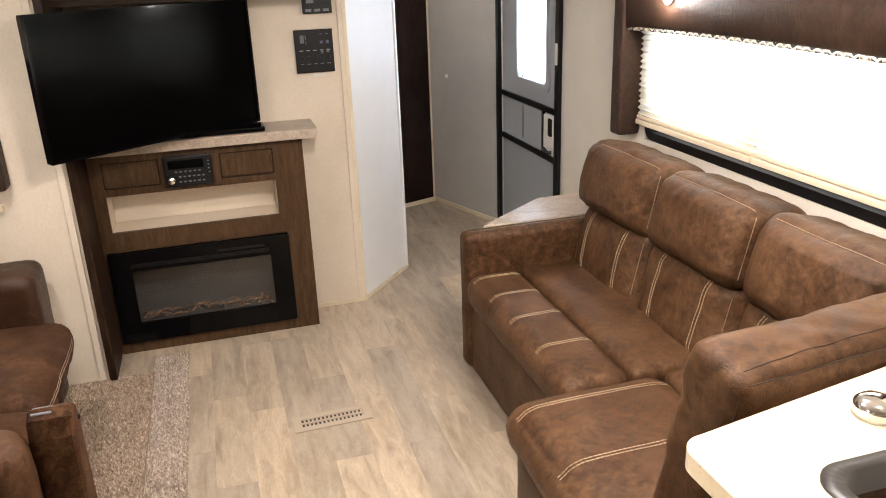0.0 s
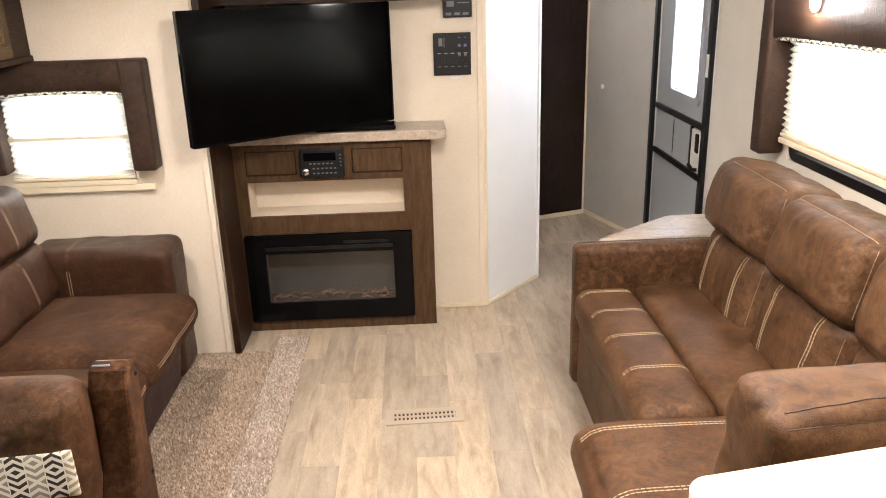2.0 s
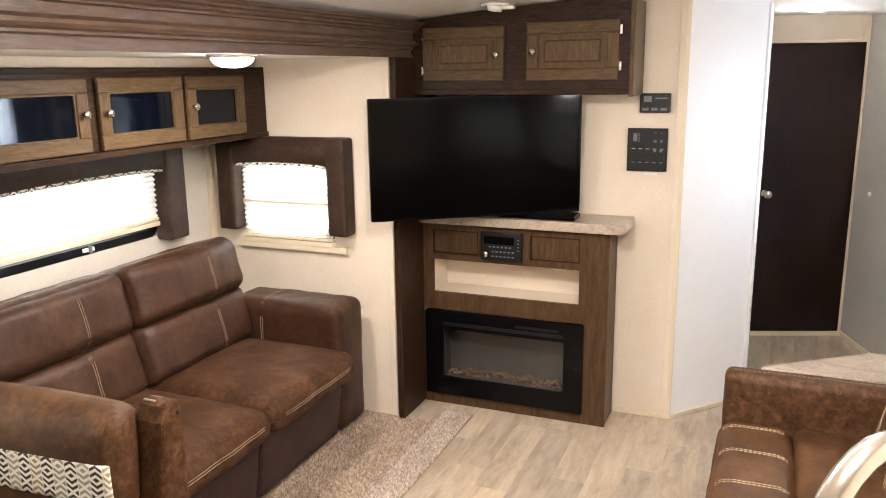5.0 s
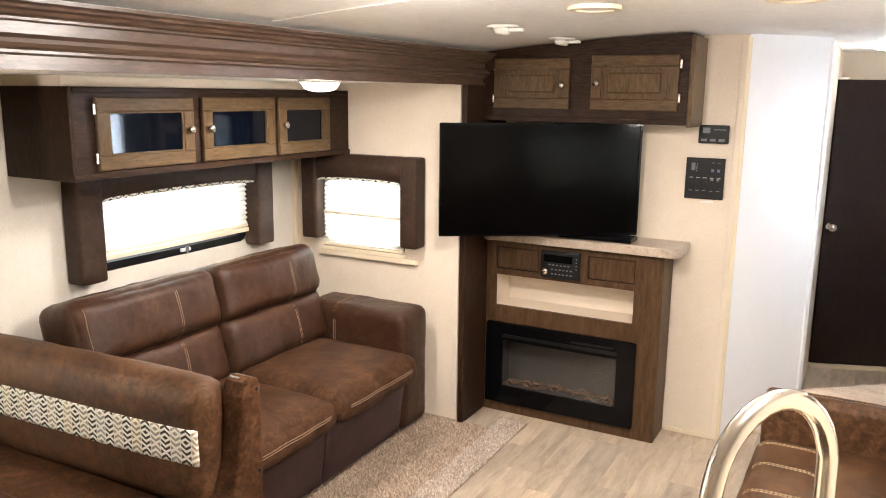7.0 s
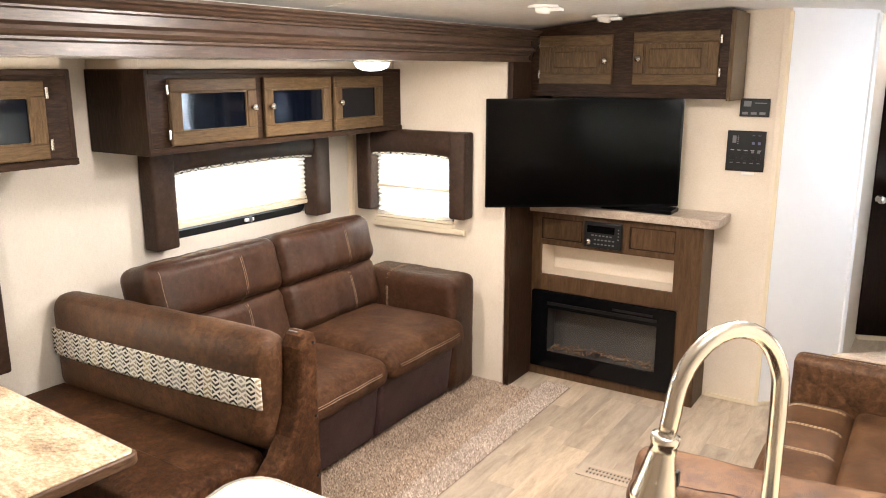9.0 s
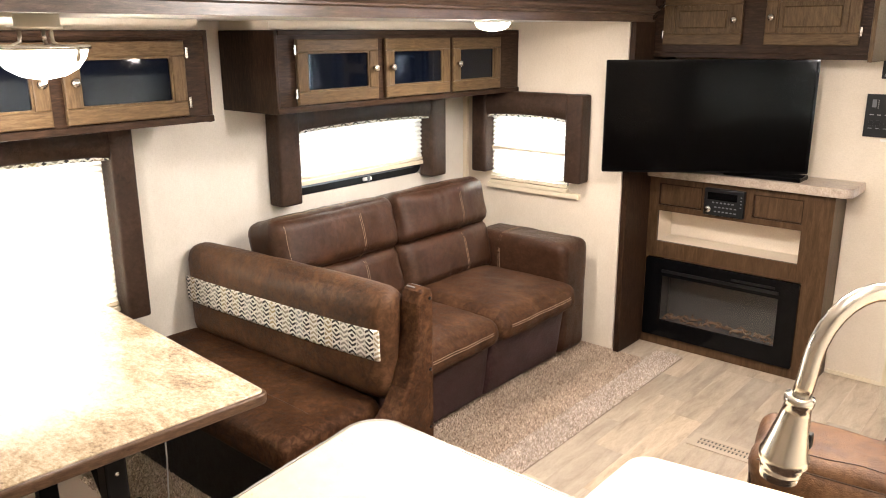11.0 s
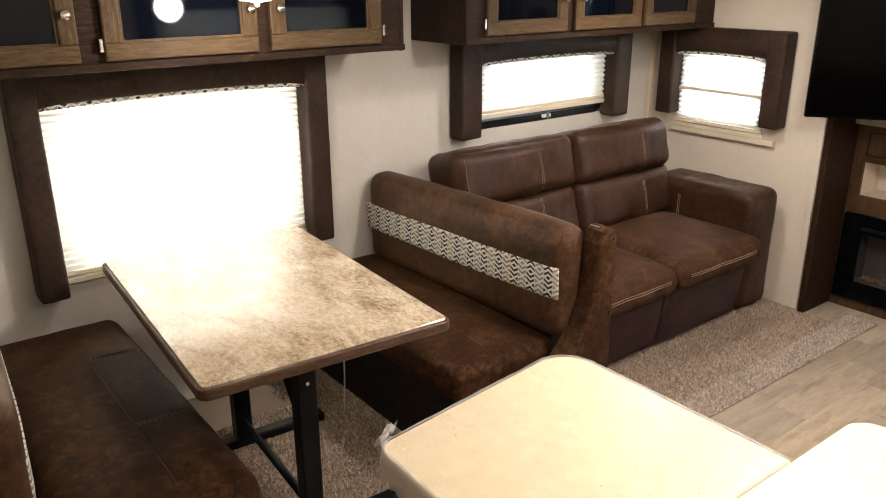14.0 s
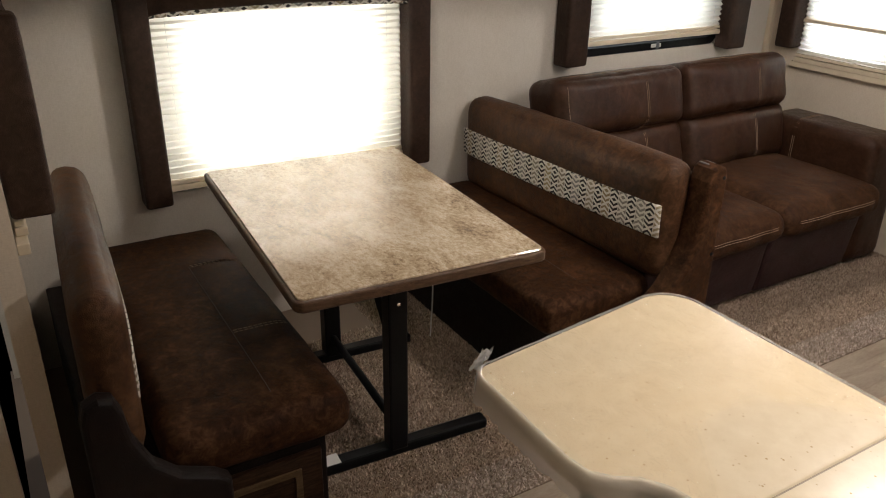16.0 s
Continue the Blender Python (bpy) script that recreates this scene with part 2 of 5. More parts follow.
def stone_laminate(name, stops, rough, scale=9, spec=0.5):
    m, t, b = material(name, rough, 0, (0.5, 0.5, 0.5), spec)
    where = coords(t, (1, 1.6, 1))
    big, mid, fleck = noisy(t, where, scale * 0.6, 9, 0.76, 0.5), noisy(t, where, scale * 6, 6, 0.75, 0.2), noisy(t, where, scale * 26, 3, 0.7)
    out = ramp(t, blend(t, big, mid, 0.45), stops)
    out = blend(t, out, ramp(t, fleck, ((0.36, (0.45, 0.38, 0.32)), (0.5, (1, 1, 1)))), 0.5, "MULTIPLY")
    t.links.new(out, b.inputs["Base Color"])
    return m


TABLE_TOP = stone_laminate("tan_stone_laminate", ((0.36, (0.15, 0.118, 0.095)), (0.44, (0.40, 0.295, 0.185)), (0.52, (0.61, 0.495, 0.345)), (0.63, (0.78, 0.70, 0.565))), 0.12, 10, 0.8)
MANTEL_TOP = stone_laminate("grey_stone_laminate", ((0.34, (0.19, 0.15, 0.12)), (0.5, (0.42, 0.34, 0.27)), (0.7, (0.60, 0.53, 0.45))), 0.3, 12)


def solid_surface():
    m, t, b = material("cream_solid_surface", 0.25, 0, (0.78, 0.70, 0.55))
    cell = node(t, "TexVoronoi", Scale=85.0)
    t.links.new(coords(t), cell.inputs["Vector"])
    speck = ramp(t, cell.outputs["Distance"], ((0.10, (0.66, 0.53, 0.37)), (0.2, (1, 1, 1))))
    pick = ramp(t, noisy(t, coords(t), 45, 2, 0.5), ((0.50, (0, 0, 0)), (0.62, (1, 1, 1))))
    base = ramp(t, noisy(t, coords(t), 30, 4, 0.6), ((0.3, (0.77, 0.650, 0.455)), (0.7, (0.83, 0.718, 0.525))))
    t.links.new(blend(t, base, speck, pick, "MULTIPLY"), b.inputs["Base Color"])
    return m


COUNTER = solid_surface()


def pile(name, a, b_, c):
    m, t, b = material(name, 0.95, 0, b_, 0.1)
    g = t.nodes.new("ShaderNodeNewGeometry")
    yarn = ramp(t, g.outputs["Random Per Island"], ((0.0, a), (0.35, b_), (0.75, c), (1.0, tuple(v * 1.25 for v in c))))
    clump = ramp(t, noisy(t, coords(t), 75, 3, 0.75), ((0.38, (0.66, 0.63, 0.60)), (0.52, (1, 1, 1))))
    tread = ramp(t, noisy(t, coords(t), 5, 3, 0.6), ((0.3, (0.84, 0.83, 0.82)), (0.7, (1, 1, 1))))
    t.links.new(blend(t, blend(t, yarn, clump, 0.9, "MULTIPLY"), tread, 1.0, "MULTIPLY"), b.inputs["Base Color"])
    return m


CARPET = pile("tan_carpet_pile", (0.27, 0.197, 0.145), (0.46, 0.355, 0.268), (0.58, 0.465, 0.362))
CARPET_PALE = pile("pale_carpet_pile", (0.38, 0.305, 0.245), (0.56, 0.47, 0.395), (0.69, 0.595, 0.515))
CARPET_BACK, _, _ = material("carpet_backing", 0.95, 0, (0.26, 0.20, 0.15), 0.1)


def zigzag(name, along, up, pitch=0.040, height=0.0175):
    """Black chevrons on white cloth; along and up name the axes of the cloth."""
    m, t, b = material(name, 0.8)
    where = t.nodes.new("ShaderNodeTexCoord")
    split = t.nodes.new("ShaderNodeSeparateXYZ")
    t.links.new(where.outputs["Object"], split.inputs[0])

    def calc(op, a, c=None):
        n = t.nodes.new("ShaderNodeMath")
        n.operation = op
        for value, slot in ((a, 0), (c, 1)):
            if value is None:
                continue
            if isinstance(value, (int, float)):
                n.inputs[slot].default_value = value
            else:
                t.links.new(value, n.inputs[slot])
        return n.outputs[0]

    u, v = split.outputs[along], split.outputs[up]
    column = calc("FLOOR", calc("DIVIDE", u, pitch))
    odd = calc("PINGPONG", column, 1.0)
    peak = calc("PINGPONG", u, pitch / 2)
    fold = calc("PINGPONG", calc("ADD", v, calc("MULTIPLY", odd, 0.020)), 0.047)
    wave = calc("FRACT", calc("DIVIDE", calc("ADD", fold, calc("MULTIPLY", peak, 0.62)), height))
    line = calc("LESS_THAN", wave, 0.50)
    gap = calc("GREATER_THAN", peak, 0.0012)
    ink = calc("MULTIPLY", line, gap)
    pale = ramp(t, calc("FRACT", calc("MULTIPLY", column, 0.137)), ((0.0, (0.27, 0.20, 0.095)), (0.5, (0.22, 0.225, 0.22)), (1.0, (0.34, 0.27, 0.15))))
    cloth = blend(t, (0.66, 0.63, 0.56), pale, calc("MULTIPLY", ink, calc("SUBTRACT", 1.0, odd)))
    t.links.new(blend(t, cloth, (0.020, 0.017, 0.015), calc("MULTIPLY", ink, odd)), b.inputs["Base Color"])
    bump(t, b, noisy(t, where.outputs["Object"], 700, 2), 0.3)
    return m


ZIG_X = zigzag("zigzag_cloth_x", 0, 2)
ZIG_Y = zigzag("zigzag_cloth_y", 1, 2)


def wrap_film():
    m, t, b = material("clear_wrap", 0.1)
    out = t.nodes["Material Output"]
    clear, shine = node(t, "BsdfTransparent", Color=(0.98, 0.98, 0.97, 1)), node(t, "BsdfGlossy", Roughness=0.07)
    fold = noisy(t, coords(t, (1, 3.6, 1), (0, 0, 0.7)), 22, 4, 0.5, 2.2)
    crease = ramp(t, fold, ((0.44, (0, 0, 0)), (0.50, (1, 1, 1)), (0.56, (0, 0, 0))))
    patch = ramp(t, noisy(t, coords(t), 5.5, 2, 0.5), ((0.47, (0.04, 0.04, 0.04)), (0.60, (1, 1, 1))))
    rough = node(t, "Bump", Strength=1.0, Distance=0.0018)
    t.links.new(blend(t, crease, patch, 1.0, "MULTIPLY"), rough.inputs["Height"])
    t.links.new(rough.outputs[0], shine.inputs["Normal"])
    fres, mix = node(t, "Fresnel", IOR=1.5), node(t, "MixShader")
    t.links.new(fres.outputs[0], mix.inputs[0])
    t.links.new(clear.outputs[0], mix.inputs[1])
    t.links.new(shine.outputs[0], mix.inputs[2])
    t.links.new(mix.outputs[0], out.inputs[0])
    return m


FILM = wrap_film()
SEAM, _, _ = material("seam_filler", 0.6, 0, (0.40, 0.33, 0.24))


def milky_film():
    m, t, b = material("creased_film", 0.2, 0, (0.9, 0.9, 0.88))
    out = t.nodes["Material Output"]
    clear, mix = node(t, "BsdfTransparent"), node(t, "MixShader", Fac=0.42)
    t.links.new(clear.outputs[0], mix.inputs[1])
    t.links.new(b.outputs[0], mix.inputs[2])
    t.links.new(mix.outputs[0], out.inputs[0])
    return m


MILKY = milky_film()



def frosted_pane():
    m, t, b = material("frosted_glass", 0.35, 0, (0.9, 0.93, 0.97))
    out = t.nodes["Material Output"]
    milk, mix = node(t, "BsdfTranslucent", Color=(0.92, 0.95, 1.0, 1)), node(t, "MixShader", Fac=0.8)
    t.links.new(b.outputs[0], mix.inputs[1])
    t.links.new(milk.outputs[0], mix.inputs[2])
    t.links.new(mix.outputs[0], out.inputs[0])
    return m


FROSTED = frosted_pane()


# ---- building helpers ----
def thing(name, label, category, place=(0, 0, 0), group="", kind="", turn=0):
    ob = new(name)
    ob.matrix_world = pose(*place, 0, 0, turn)
    ob.empty_display_size = 0.05
    return tagged(ob, label, category, group, kind)


def finish(name, bm, mat, smooth=False):
    me = bpy.data.meshes.new(name)
    bmesh.ops.recalc_face_normals(bm, faces=bm.faces)
    bm.to_mesh(me)
    bm.free()
    me.materials.append(mat)
    if smooth:
        me.polygons.foreach_set("use_smooth", [True] * len(me.polygons))
    return me


def part(name, bm, mat, parent=None, label="", smooth=False, local=None):
    ob = new(name, finish(name, bm, mat, smooth))
    if parent:
        ob.parent = parent
        bpy.context.view_layer.update()
        ob.matrix_parent_inverse = parent.matrix_world.inverted()
    if local:
        ob.matrix_world = local
    return tagged(ob, label)


def structure(name, bm, mat, label, category, smooth=False):
    return tagged(part(name, bm, mat, None, label, smooth), label, category, "", "structure")


def box(x0, x1, y0, y1, z0, z1, soft=0.0, bm=None, segs=2):
    bm = bm or bmesh.new()
    made = bmesh.ops.create_cube(bm, size=1, matrix=Matrix.LocRotScale(((x0 + x1) / 2, (y0 + y1) / 2, (z0 + z1) / 2), None, (abs(x1 - x0), abs(y1 - y0), abs(z1 - z0))))
    if soft:
        edges = list({e for v in made["verts"] for e in v.link_edges})
        bmesh.ops.bevel(bm, geom=edges, offset=soft, segments=segs, profile=0.5, affect="EDGES")
    return bm


def moved(bm, m):
    bm.transform(m)
    return bm


def prism(points, z0, z1, soft=0.0, segs=3):
    """An upright slab over an outline in the plan."""
    bm = bmesh.new()
    low = [bm.verts.new((x, y, z0)) for x, y in points]
    face = bm.faces.new(low)
    top = bmesh.ops.extrude_face_region(bm, geom=[face])["geom"]
    bmesh.ops.translate(bm, verts=[g for g in top if isinstance(g, bmesh.types.BMVert)], vec=(0, 0, z1 - z0))
    bmesh.ops.recalc_face_normals(bm, faces=bm.faces)
    if soft:
        rims = [e for e in bm.edges if abs(e.verts[0].co.z - e.verts[1].co.z) < 1e-6]
        bmesh.ops.bevel(bm, geom=rims, offset=soft, segments=segs, profile=0.5, affect="EDGES")
    return bm


def rounded(x0, x1, y0, y1, radii, steps=8):
    """An outline with rounded corners: radii for (x0,y0), (x1,y0), (x1,y1), (x0,y1)."""
    out = []
    for (cx, cy, sx, sy, a0), r in zip(((x0, y0, 1, 1, 180), (x1, y0, -1, 1, 270), (x1, y1, -1, -1, 0), (x0, y1, 1, -1, 90)), radii):
        if r <= 0:
            out.append((cx, cy))
            continue
        for n in range(steps + 1):
            a = radians(a0 + 90 * n / steps)
            out.append((cx + sx * r + r * math.cos(a), cy + sy * r + r * math.sin(a)))
    return out


def tube(points, radius, sides=10, bm=None):
    """A round bar along a line of points; radius is one number or one for each point."""
    bm = bm or bmesh.new()
    pts = [Vector(p) for p in points]
    rad = radius if isinstance(radius, (list, tuple)) else [radius] * len(pts)
    rings, side = [], None
    for n, p in enumerate(pts):
        way = (pts[min(n + 1, len(pts) - 1)] - pts[max(n - 1, 0)]).normalized()
        if side is None:
            side = way.orthogonal().normalized()
        side = (side - way * side.dot(way)).normalized()
        other = way.cross(side)
        rings.append([bm.verts.new(p + rad[n] * (math.cos(a) * side + math.sin(a) * other)) for a in (2 * math.pi * k / sides for k in range(sides))])
    for a, b in zip(rings, rings[1:]):
        for k in range(sides):
            bm.faces.new((a[k], a[(k + 1) % sides], b[(k + 1) % sides], b[k]))
    bm.faces.new(rings[0][::-1])
    bm.faces.new(rings[-1])
    return bm


def lathe(profile, sides=32, bm=None):
    """A turned body about z: (radius, height) pairs."""
    bm = bm or bmesh.new()
    rings = [[bm.verts.new((r * math.cos(2 * math.pi * k / sides), r * math.sin(2 * math.pi * k / sides), z)) for k in range(sides)] for r, z in profile]
    for a, b in zip(rings, rings[1:]):
        for k in range(sides):
            bm.faces.new((a[k], a[(k + 1) % sides], b[(k + 1) % sides], b[k]))
    bm.faces.new(rings[0][::-1])
    bm.faces.new(rings[-1])
    return bm


def puffy(x0, x1, y0, y1, z0, z1, r, swell=(0, 0, 0), n=9, wrinkle=0.003, seed=0.0):
    """An upholstered block: rounded edges, swollen faces, slight wrinkles."""
    half = Vector(((x1 - x0) / 2, (y1 - y0) / 2, (z1 - z0) / 2))
    mid = Vector(((x0 + x1) / 2, (y0 + y1) / 2, (z0 + z1) / 2))
    r = min(r, *half)
    bm = bmesh.new()
    verts = {}

    def steps(h):
        inner, count = h - r, max(3, int(n * h / max(half)) + 2)
        bend = [inner + r * math.sin(radians(a)) for a in (30, 60, 90)]
        flat = [inner * k / count for k in range(-count, count + 1)]
        return [-v for v in reversed(bend)] + flat + bend

    def point(p):
        key = tuple(round(c, 6) for c in p)
        if key not in verts:
            core = Vector([max(-(h - r), min(h - r, c)) for c, h in zip(p, half)])
            off = Vector(p) - core
            q = core + off.normalized() * r if off.length > 1e-9 else Vector(p)
            u = [c / h for c, h in zip(p, half)]
            for k in range(3):
                if swell[k]:
                    i, j = (k + 1) % 3, (k + 2) % 3
                    q[k] += math.copysign(swell[k], p[k]) * max(0, 1 - u[i] ** 4) * max(0, 1 - u[j] ** 4) * min(1, abs(u[k]) ** 3)
            w = q + mid
            if wrinkle:
                d = noise.noise(w * 9 + Vector((seed, seed, seed))) + 0.5 * noise.noise(Vector((w.x * 16, w.y * 26, w.z * 16)) + Vector((seed, 0, 0)))
                q += q.normalized() * d * wrinkle
            verts[key] = bm.verts.new(q + mid)
        return verts[key]

    grids = [steps(h) for h in half]
    for k in range(3):
        i, j = (k + 1) % 3, (k + 2) % 3
        for s in (-1, 1):
            for a, b in zip(grids[i], grids[i][1:]):
                for c, d in zip(grids[j], grids[j][1:]):
                    quad = []
                    for p, q in ((a, c), (b, c), (b, d), (a, d)):
                        v = [0, 0, 0]
                        v[k], v[i], v[j] = s * half[k], p, q
                        quad.append(point(v))
                    if len(set(quad)) == 4:
                        bm.faces.new(quad if s > 0 else quad[::-1])
    return bm


def stitches(source, starts, way, length=0.011, gap=0.006, thick=0.0016):
    """Sewn dashes on a cushion: each line of points is pressed along way onto the mesh object source."""
    tree = mathutils.bvhtree.BVHTree.FromPolygons([v.co.copy() for v in source.data.vertices], [tuple(p.vertices) for p in source.data.polygons])
    bm = bmesh.new()
    way = Vector(way).normalized()
    for line in starts:
        pts = [Vector(p) for p in line]
        chain = []
        for a, b in zip(pts, pts[1:]):
            count = max(2, int((b - a).length / 0.012))
            for k in range(count):
                hit = tree.ray_cast(a.lerp(b, k / count) - way * 0.6, way)
                if hit[0]:
                    chain.append(hit[0] - way * 0.0008)
        if len(chain) < 2:
            continue
        total = [0.0]
        for a, b in zip(chain, chain[1:]):
            total.append(total[-1] + (b - a).length)

        def along(d):
            for q in range(len(total) - 1):
                if d <= total[q + 1]:
                    f = (d - total[q]) / max(1e-9, total[q + 1] - total[q])
                    return chain[q].lerp(chain[q + 1], f)
            return chain[-1]

        d = 0.0
        while d + length < total[-1]:
            tube([along(d), along(d + length)], thick, 4, bm)
            d += length + gap
    return bm


def holed(axis, at, thick, u0, u1, z0, z1, holes):
    """A wall across axis from at to at + thick, over u0..u1, with openings (u0, u1, z0, z1) through it."""
    us = sorted({u0, u1, *[h[0] for h in holes], *[h[1] for h in holes]})
    zs = sorted({z0, z1, *[h[2] for h in holes], *[h[3] for h in holes]})
    bm = bmesh.new()
    for a, b in zip(us, us[1:]):
        for c, d in zip(zs, zs[1:]):
            if any(h[0] <= (a + b) / 2 <= h[1] and h[2] <= (c + d) / 2 <= h[3] for h in holes):
                continue
            if axis == "x":
                box(at, at + thick, a, b, c, d, bm=bm)
            else:
                box(a, b, at, at + thick, c, d, bm=bm)
    bmesh.ops.remove_doubles(bm, verts=bm.verts, dist=1e-5)
    inner = [f for f in bm.faces if sum(1 for g in f.edges[0].link_faces if g is not f and set(g.verts) == set(f.verts))]
    bmesh.ops.delete(bm, geom=inner, context="FACES")
    return bm


def roof(x):
    """The height of the crowned ceiling."""
    return 1.985 - 0.075 * ((x - 0.95) / 1.38) ** 2


# ---- structure ----
structure("floor", box(-0.5, 2.0, -1.75, 7.6, -0.06, -0.004), JOINT, "sub-floor under grey oak vinyl planks", "floor")
structure("slide_floor", box(-1.56, -0.5, -0.41, 3.49, -0.06, -0.004), CARPET_BACK, "slide-out floor under tan carpet", "floor")
WIN_SIDE = (1.50, 3.02, 0.94, 1.50)
structure("wall_east", holed("x", 1.93, 0.05, -1.75, 7.6, -0.05, 2.05, [WIN_SIDE, (3.86, 4.77, 0.02, 1.92)]), WALL_SIDE, "pale linen-textured side wall with window and entry door", "wall")
structure("wall_north", box(-0.43, 0.805, 3.87, 3.92, -0.05, 2.05), WALL, "cream linen-textured wall behind the fireplace", "wall")
structure("wall_slide_back", holed("x", -1.55, 0.05, -0.40, 3.48, -0.05, 1.83, [(0.22, 1.18, 0.60, 1.28), (2.09, 3.03, 0.93, 1.28)]), WALL_SIDE, "pale linen-textured slide-out wall with two windows", "wall")
structure("wall_slide_end", holed("y", 3.43, 0.05, -1.50, -0.43, -0.05, 1.83, [(-1.28, -0.77, 0.87, 1.28)]), WALL, "cream linen-textured slide-out end wall with small window", "wall")
structure("wall_slide_rear", holed("y", -0.35, 0.05, -1.50, -0.43, -0.05, 1.83, [(-1.20, -0.70, 0.87, 1.28)]), WALL, "cream linen-textured slide-out rear end wall", "wall")
structure("wall_west_kitchen", box(-0.48, -0.43, -1.75, -0.405, -0.05, 2.05), WALL, "cream linen-textured kitchen side wall", "wall")
structure("wall_west_above", box(-0.48, -0.43, -0.40, 3.92, 1.752, 2.05), CEILING, "white strip of wall above the slide-out", "wall")
structure("wall_south", box(-0.48, 1.98, -1.80, -1.75, -0.05, 2.05), WALL, "cream linen-textured rear kitchen wall", "wall")
structure("wall_bedroom", box(-0.5, 1.98, 7.6, 7.65, -0.05, 2.05), WALL, "cream bedroom end wall", "wall")
structure("slide_ceiling", box(-1.50, -0.43, -0.295, 3.425, 1.748, 1.80), CEILING, "pale slide-out ceiling", "ceiling")

crown = bmesh.new()
cols = []
for n in range(25):
    x = -0.50 + 2.5 * n / 24
    cols.append([crown.verts.new((x, y, roof(x) + h)) for y, h in ((-1.8, 0), (7.65, 0), (7.65, 0.05), (-1.8, 0.05))])
for a, b in zip(cols, cols[1:]):
    for k in range(4):
        crown.faces.new((a[k], a[(k + 1) % 4], b[(k + 1) % 4], b[k]))
structure("ceiling", crown, CEILING, "white crowned vinyl ceiling", "ceiling")


def leaning_wall(name, a, b, thick, z0, z1, mat, label, category="wall"):
    """An upright panel from plan point a to b, thick to the left of that way."""
    a, b = Vector((*a, 0)), Vector((*b, 0))
    bm = box(0, (b - a).length, 0, thick, z0, z1)
    turn = math.degrees(math.atan2(b.y - a.y, b.x - a.x))
    return structure(name, moved(bm, pose(a.x, a.y, 0, 0, 0, turn)), mat, label, category)


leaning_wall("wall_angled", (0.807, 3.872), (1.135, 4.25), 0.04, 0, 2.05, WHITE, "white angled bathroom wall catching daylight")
structure("wall_hall", box(1.085, 1.125, 4.26, 7.6, 0, 2.05), WALL, "cream hall wall", "wall")
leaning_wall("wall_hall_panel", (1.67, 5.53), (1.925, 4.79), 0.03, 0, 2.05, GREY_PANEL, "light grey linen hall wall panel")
structure("door_header", box(1.13, 1.92, 5.60, 5.64, 1.83, 2.05), WALL, "cream header above bedroom doorway", "trim")
structure("wall_bedroom_side", box(1.70, 1.925, 5.60, 5.64, 0, 1.83), WALL, "cream wall beside the bedroom doorway", "wall")

# trims
structure("baseboard_north", box(0.536, 0.80, 3.857, 3.869, 0, 0.022, 0.003), TRIM, "thin cream baseboard strip", "baseboard")
bb = box(0, 0.49, -0.012, -0.001, 0, 0.022, 0.003)
structure("baseboard_angled", moved(bb, pose(0.807, 3.872, 0, 0, 0, 49.05)), TRIM, "thin white baseboard strip", "baseboard")
bb = box(0, 0.78, -0.012, -0.001, 0, 0.03, 0.003)
structure("baseboard_hall", moved(bb, pose(1.67, 5.53, 0, 0, 0, -71)), TRIM, "thin pale baseboard strip", "baseboard")
structure("corner_trim_north", moved(box(-0.012, 0.012, -0.008, 0.008, 0, 1.97, 0.004), pose(0.803, 3.868, 0, 0, 0, 25)), TRIM, "cream corner bead", "trim")
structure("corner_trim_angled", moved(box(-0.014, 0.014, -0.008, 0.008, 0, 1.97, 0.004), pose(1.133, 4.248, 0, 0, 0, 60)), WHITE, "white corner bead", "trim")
structure("corner_trim_hall", moved(box(-0.018, 0.018, -0.012, 0.012, 0, 1.95, 0.004), pose(1.652, 5.505, 0, 0, 0, 15)), TRIM, "cream door stop trim", "trim")
structure("wall_batten_top", box(0.772, 0.80, 3.858, 3.869, 0.0, 1.97, 0.002), WALL, "cream wall edge batten", "trim")
structure("wall_batten_slide", box(-0.475, -0.447, 3.421, 3.429, 0, 1.745, 0.002), WALL, "cream wall edge batten", "trim")
structure("slide_corner_batten", box(-1.497, -1.47, 3.40, 3.428, 0, 1.38, 0.004), TRIM, "cream corner batten", "trim")

# dark jamb and crown header of the slide-out
structure("slide_jamb", box(-0.432, -0.40, 3.40, 3.868, 0, 1.75, 0.004), WOOD_Z, "dark wood slide-out jamb", "trim")


def header():
    """Stepped crown moulding with a round rail, run along y."""
    section = [(0.0, 1.750), (0.030, 1.750), (0.030, 1.782), (0.040, 1.787), (0.040, 1.794), (0.052, 1.800), (0.058, 1.809), (0.056, 1.819), (0.044, 1.827), (0.040, 1.830),
               (0.040, 1.856), (0.050, 1.860), (0.050, 1.866), (0.062, 1.872), (0.066, 1.880), (0.078, 1.885), (0.080, 1.891), (0.092, 1.897), (0.092, 1.906), (0.0, 1.906)]
    bm = bmesh.new()
    ends = [[bm.verts.new((-0.428 + dx, y, z - 0.008)) for dx, z in section] for y in (-0.40, 3.585)]
    for k in range(len(section)):
        j = (k + 1) % len(section)
        bm.faces.new((ends[0][k], ends[0][j], ends[1][j], ends[1][k]))
    bm.faces.new(ends[0])
    bm.faces.new(ends[1][::-1])
    return bm


structure("slide_header", header(), HEADER_LIT_Y, "dark wood crown moulding over the slide-out", "trim")
hc = prism([(0, 0), (0.085, 0.0), (0.085, 0.03), (0.06, 0.05), (0.05, 0.09), (0.03, 0.11), (0.012, 0.155), (0, 0.16)], 0, 0.022, 0.002)
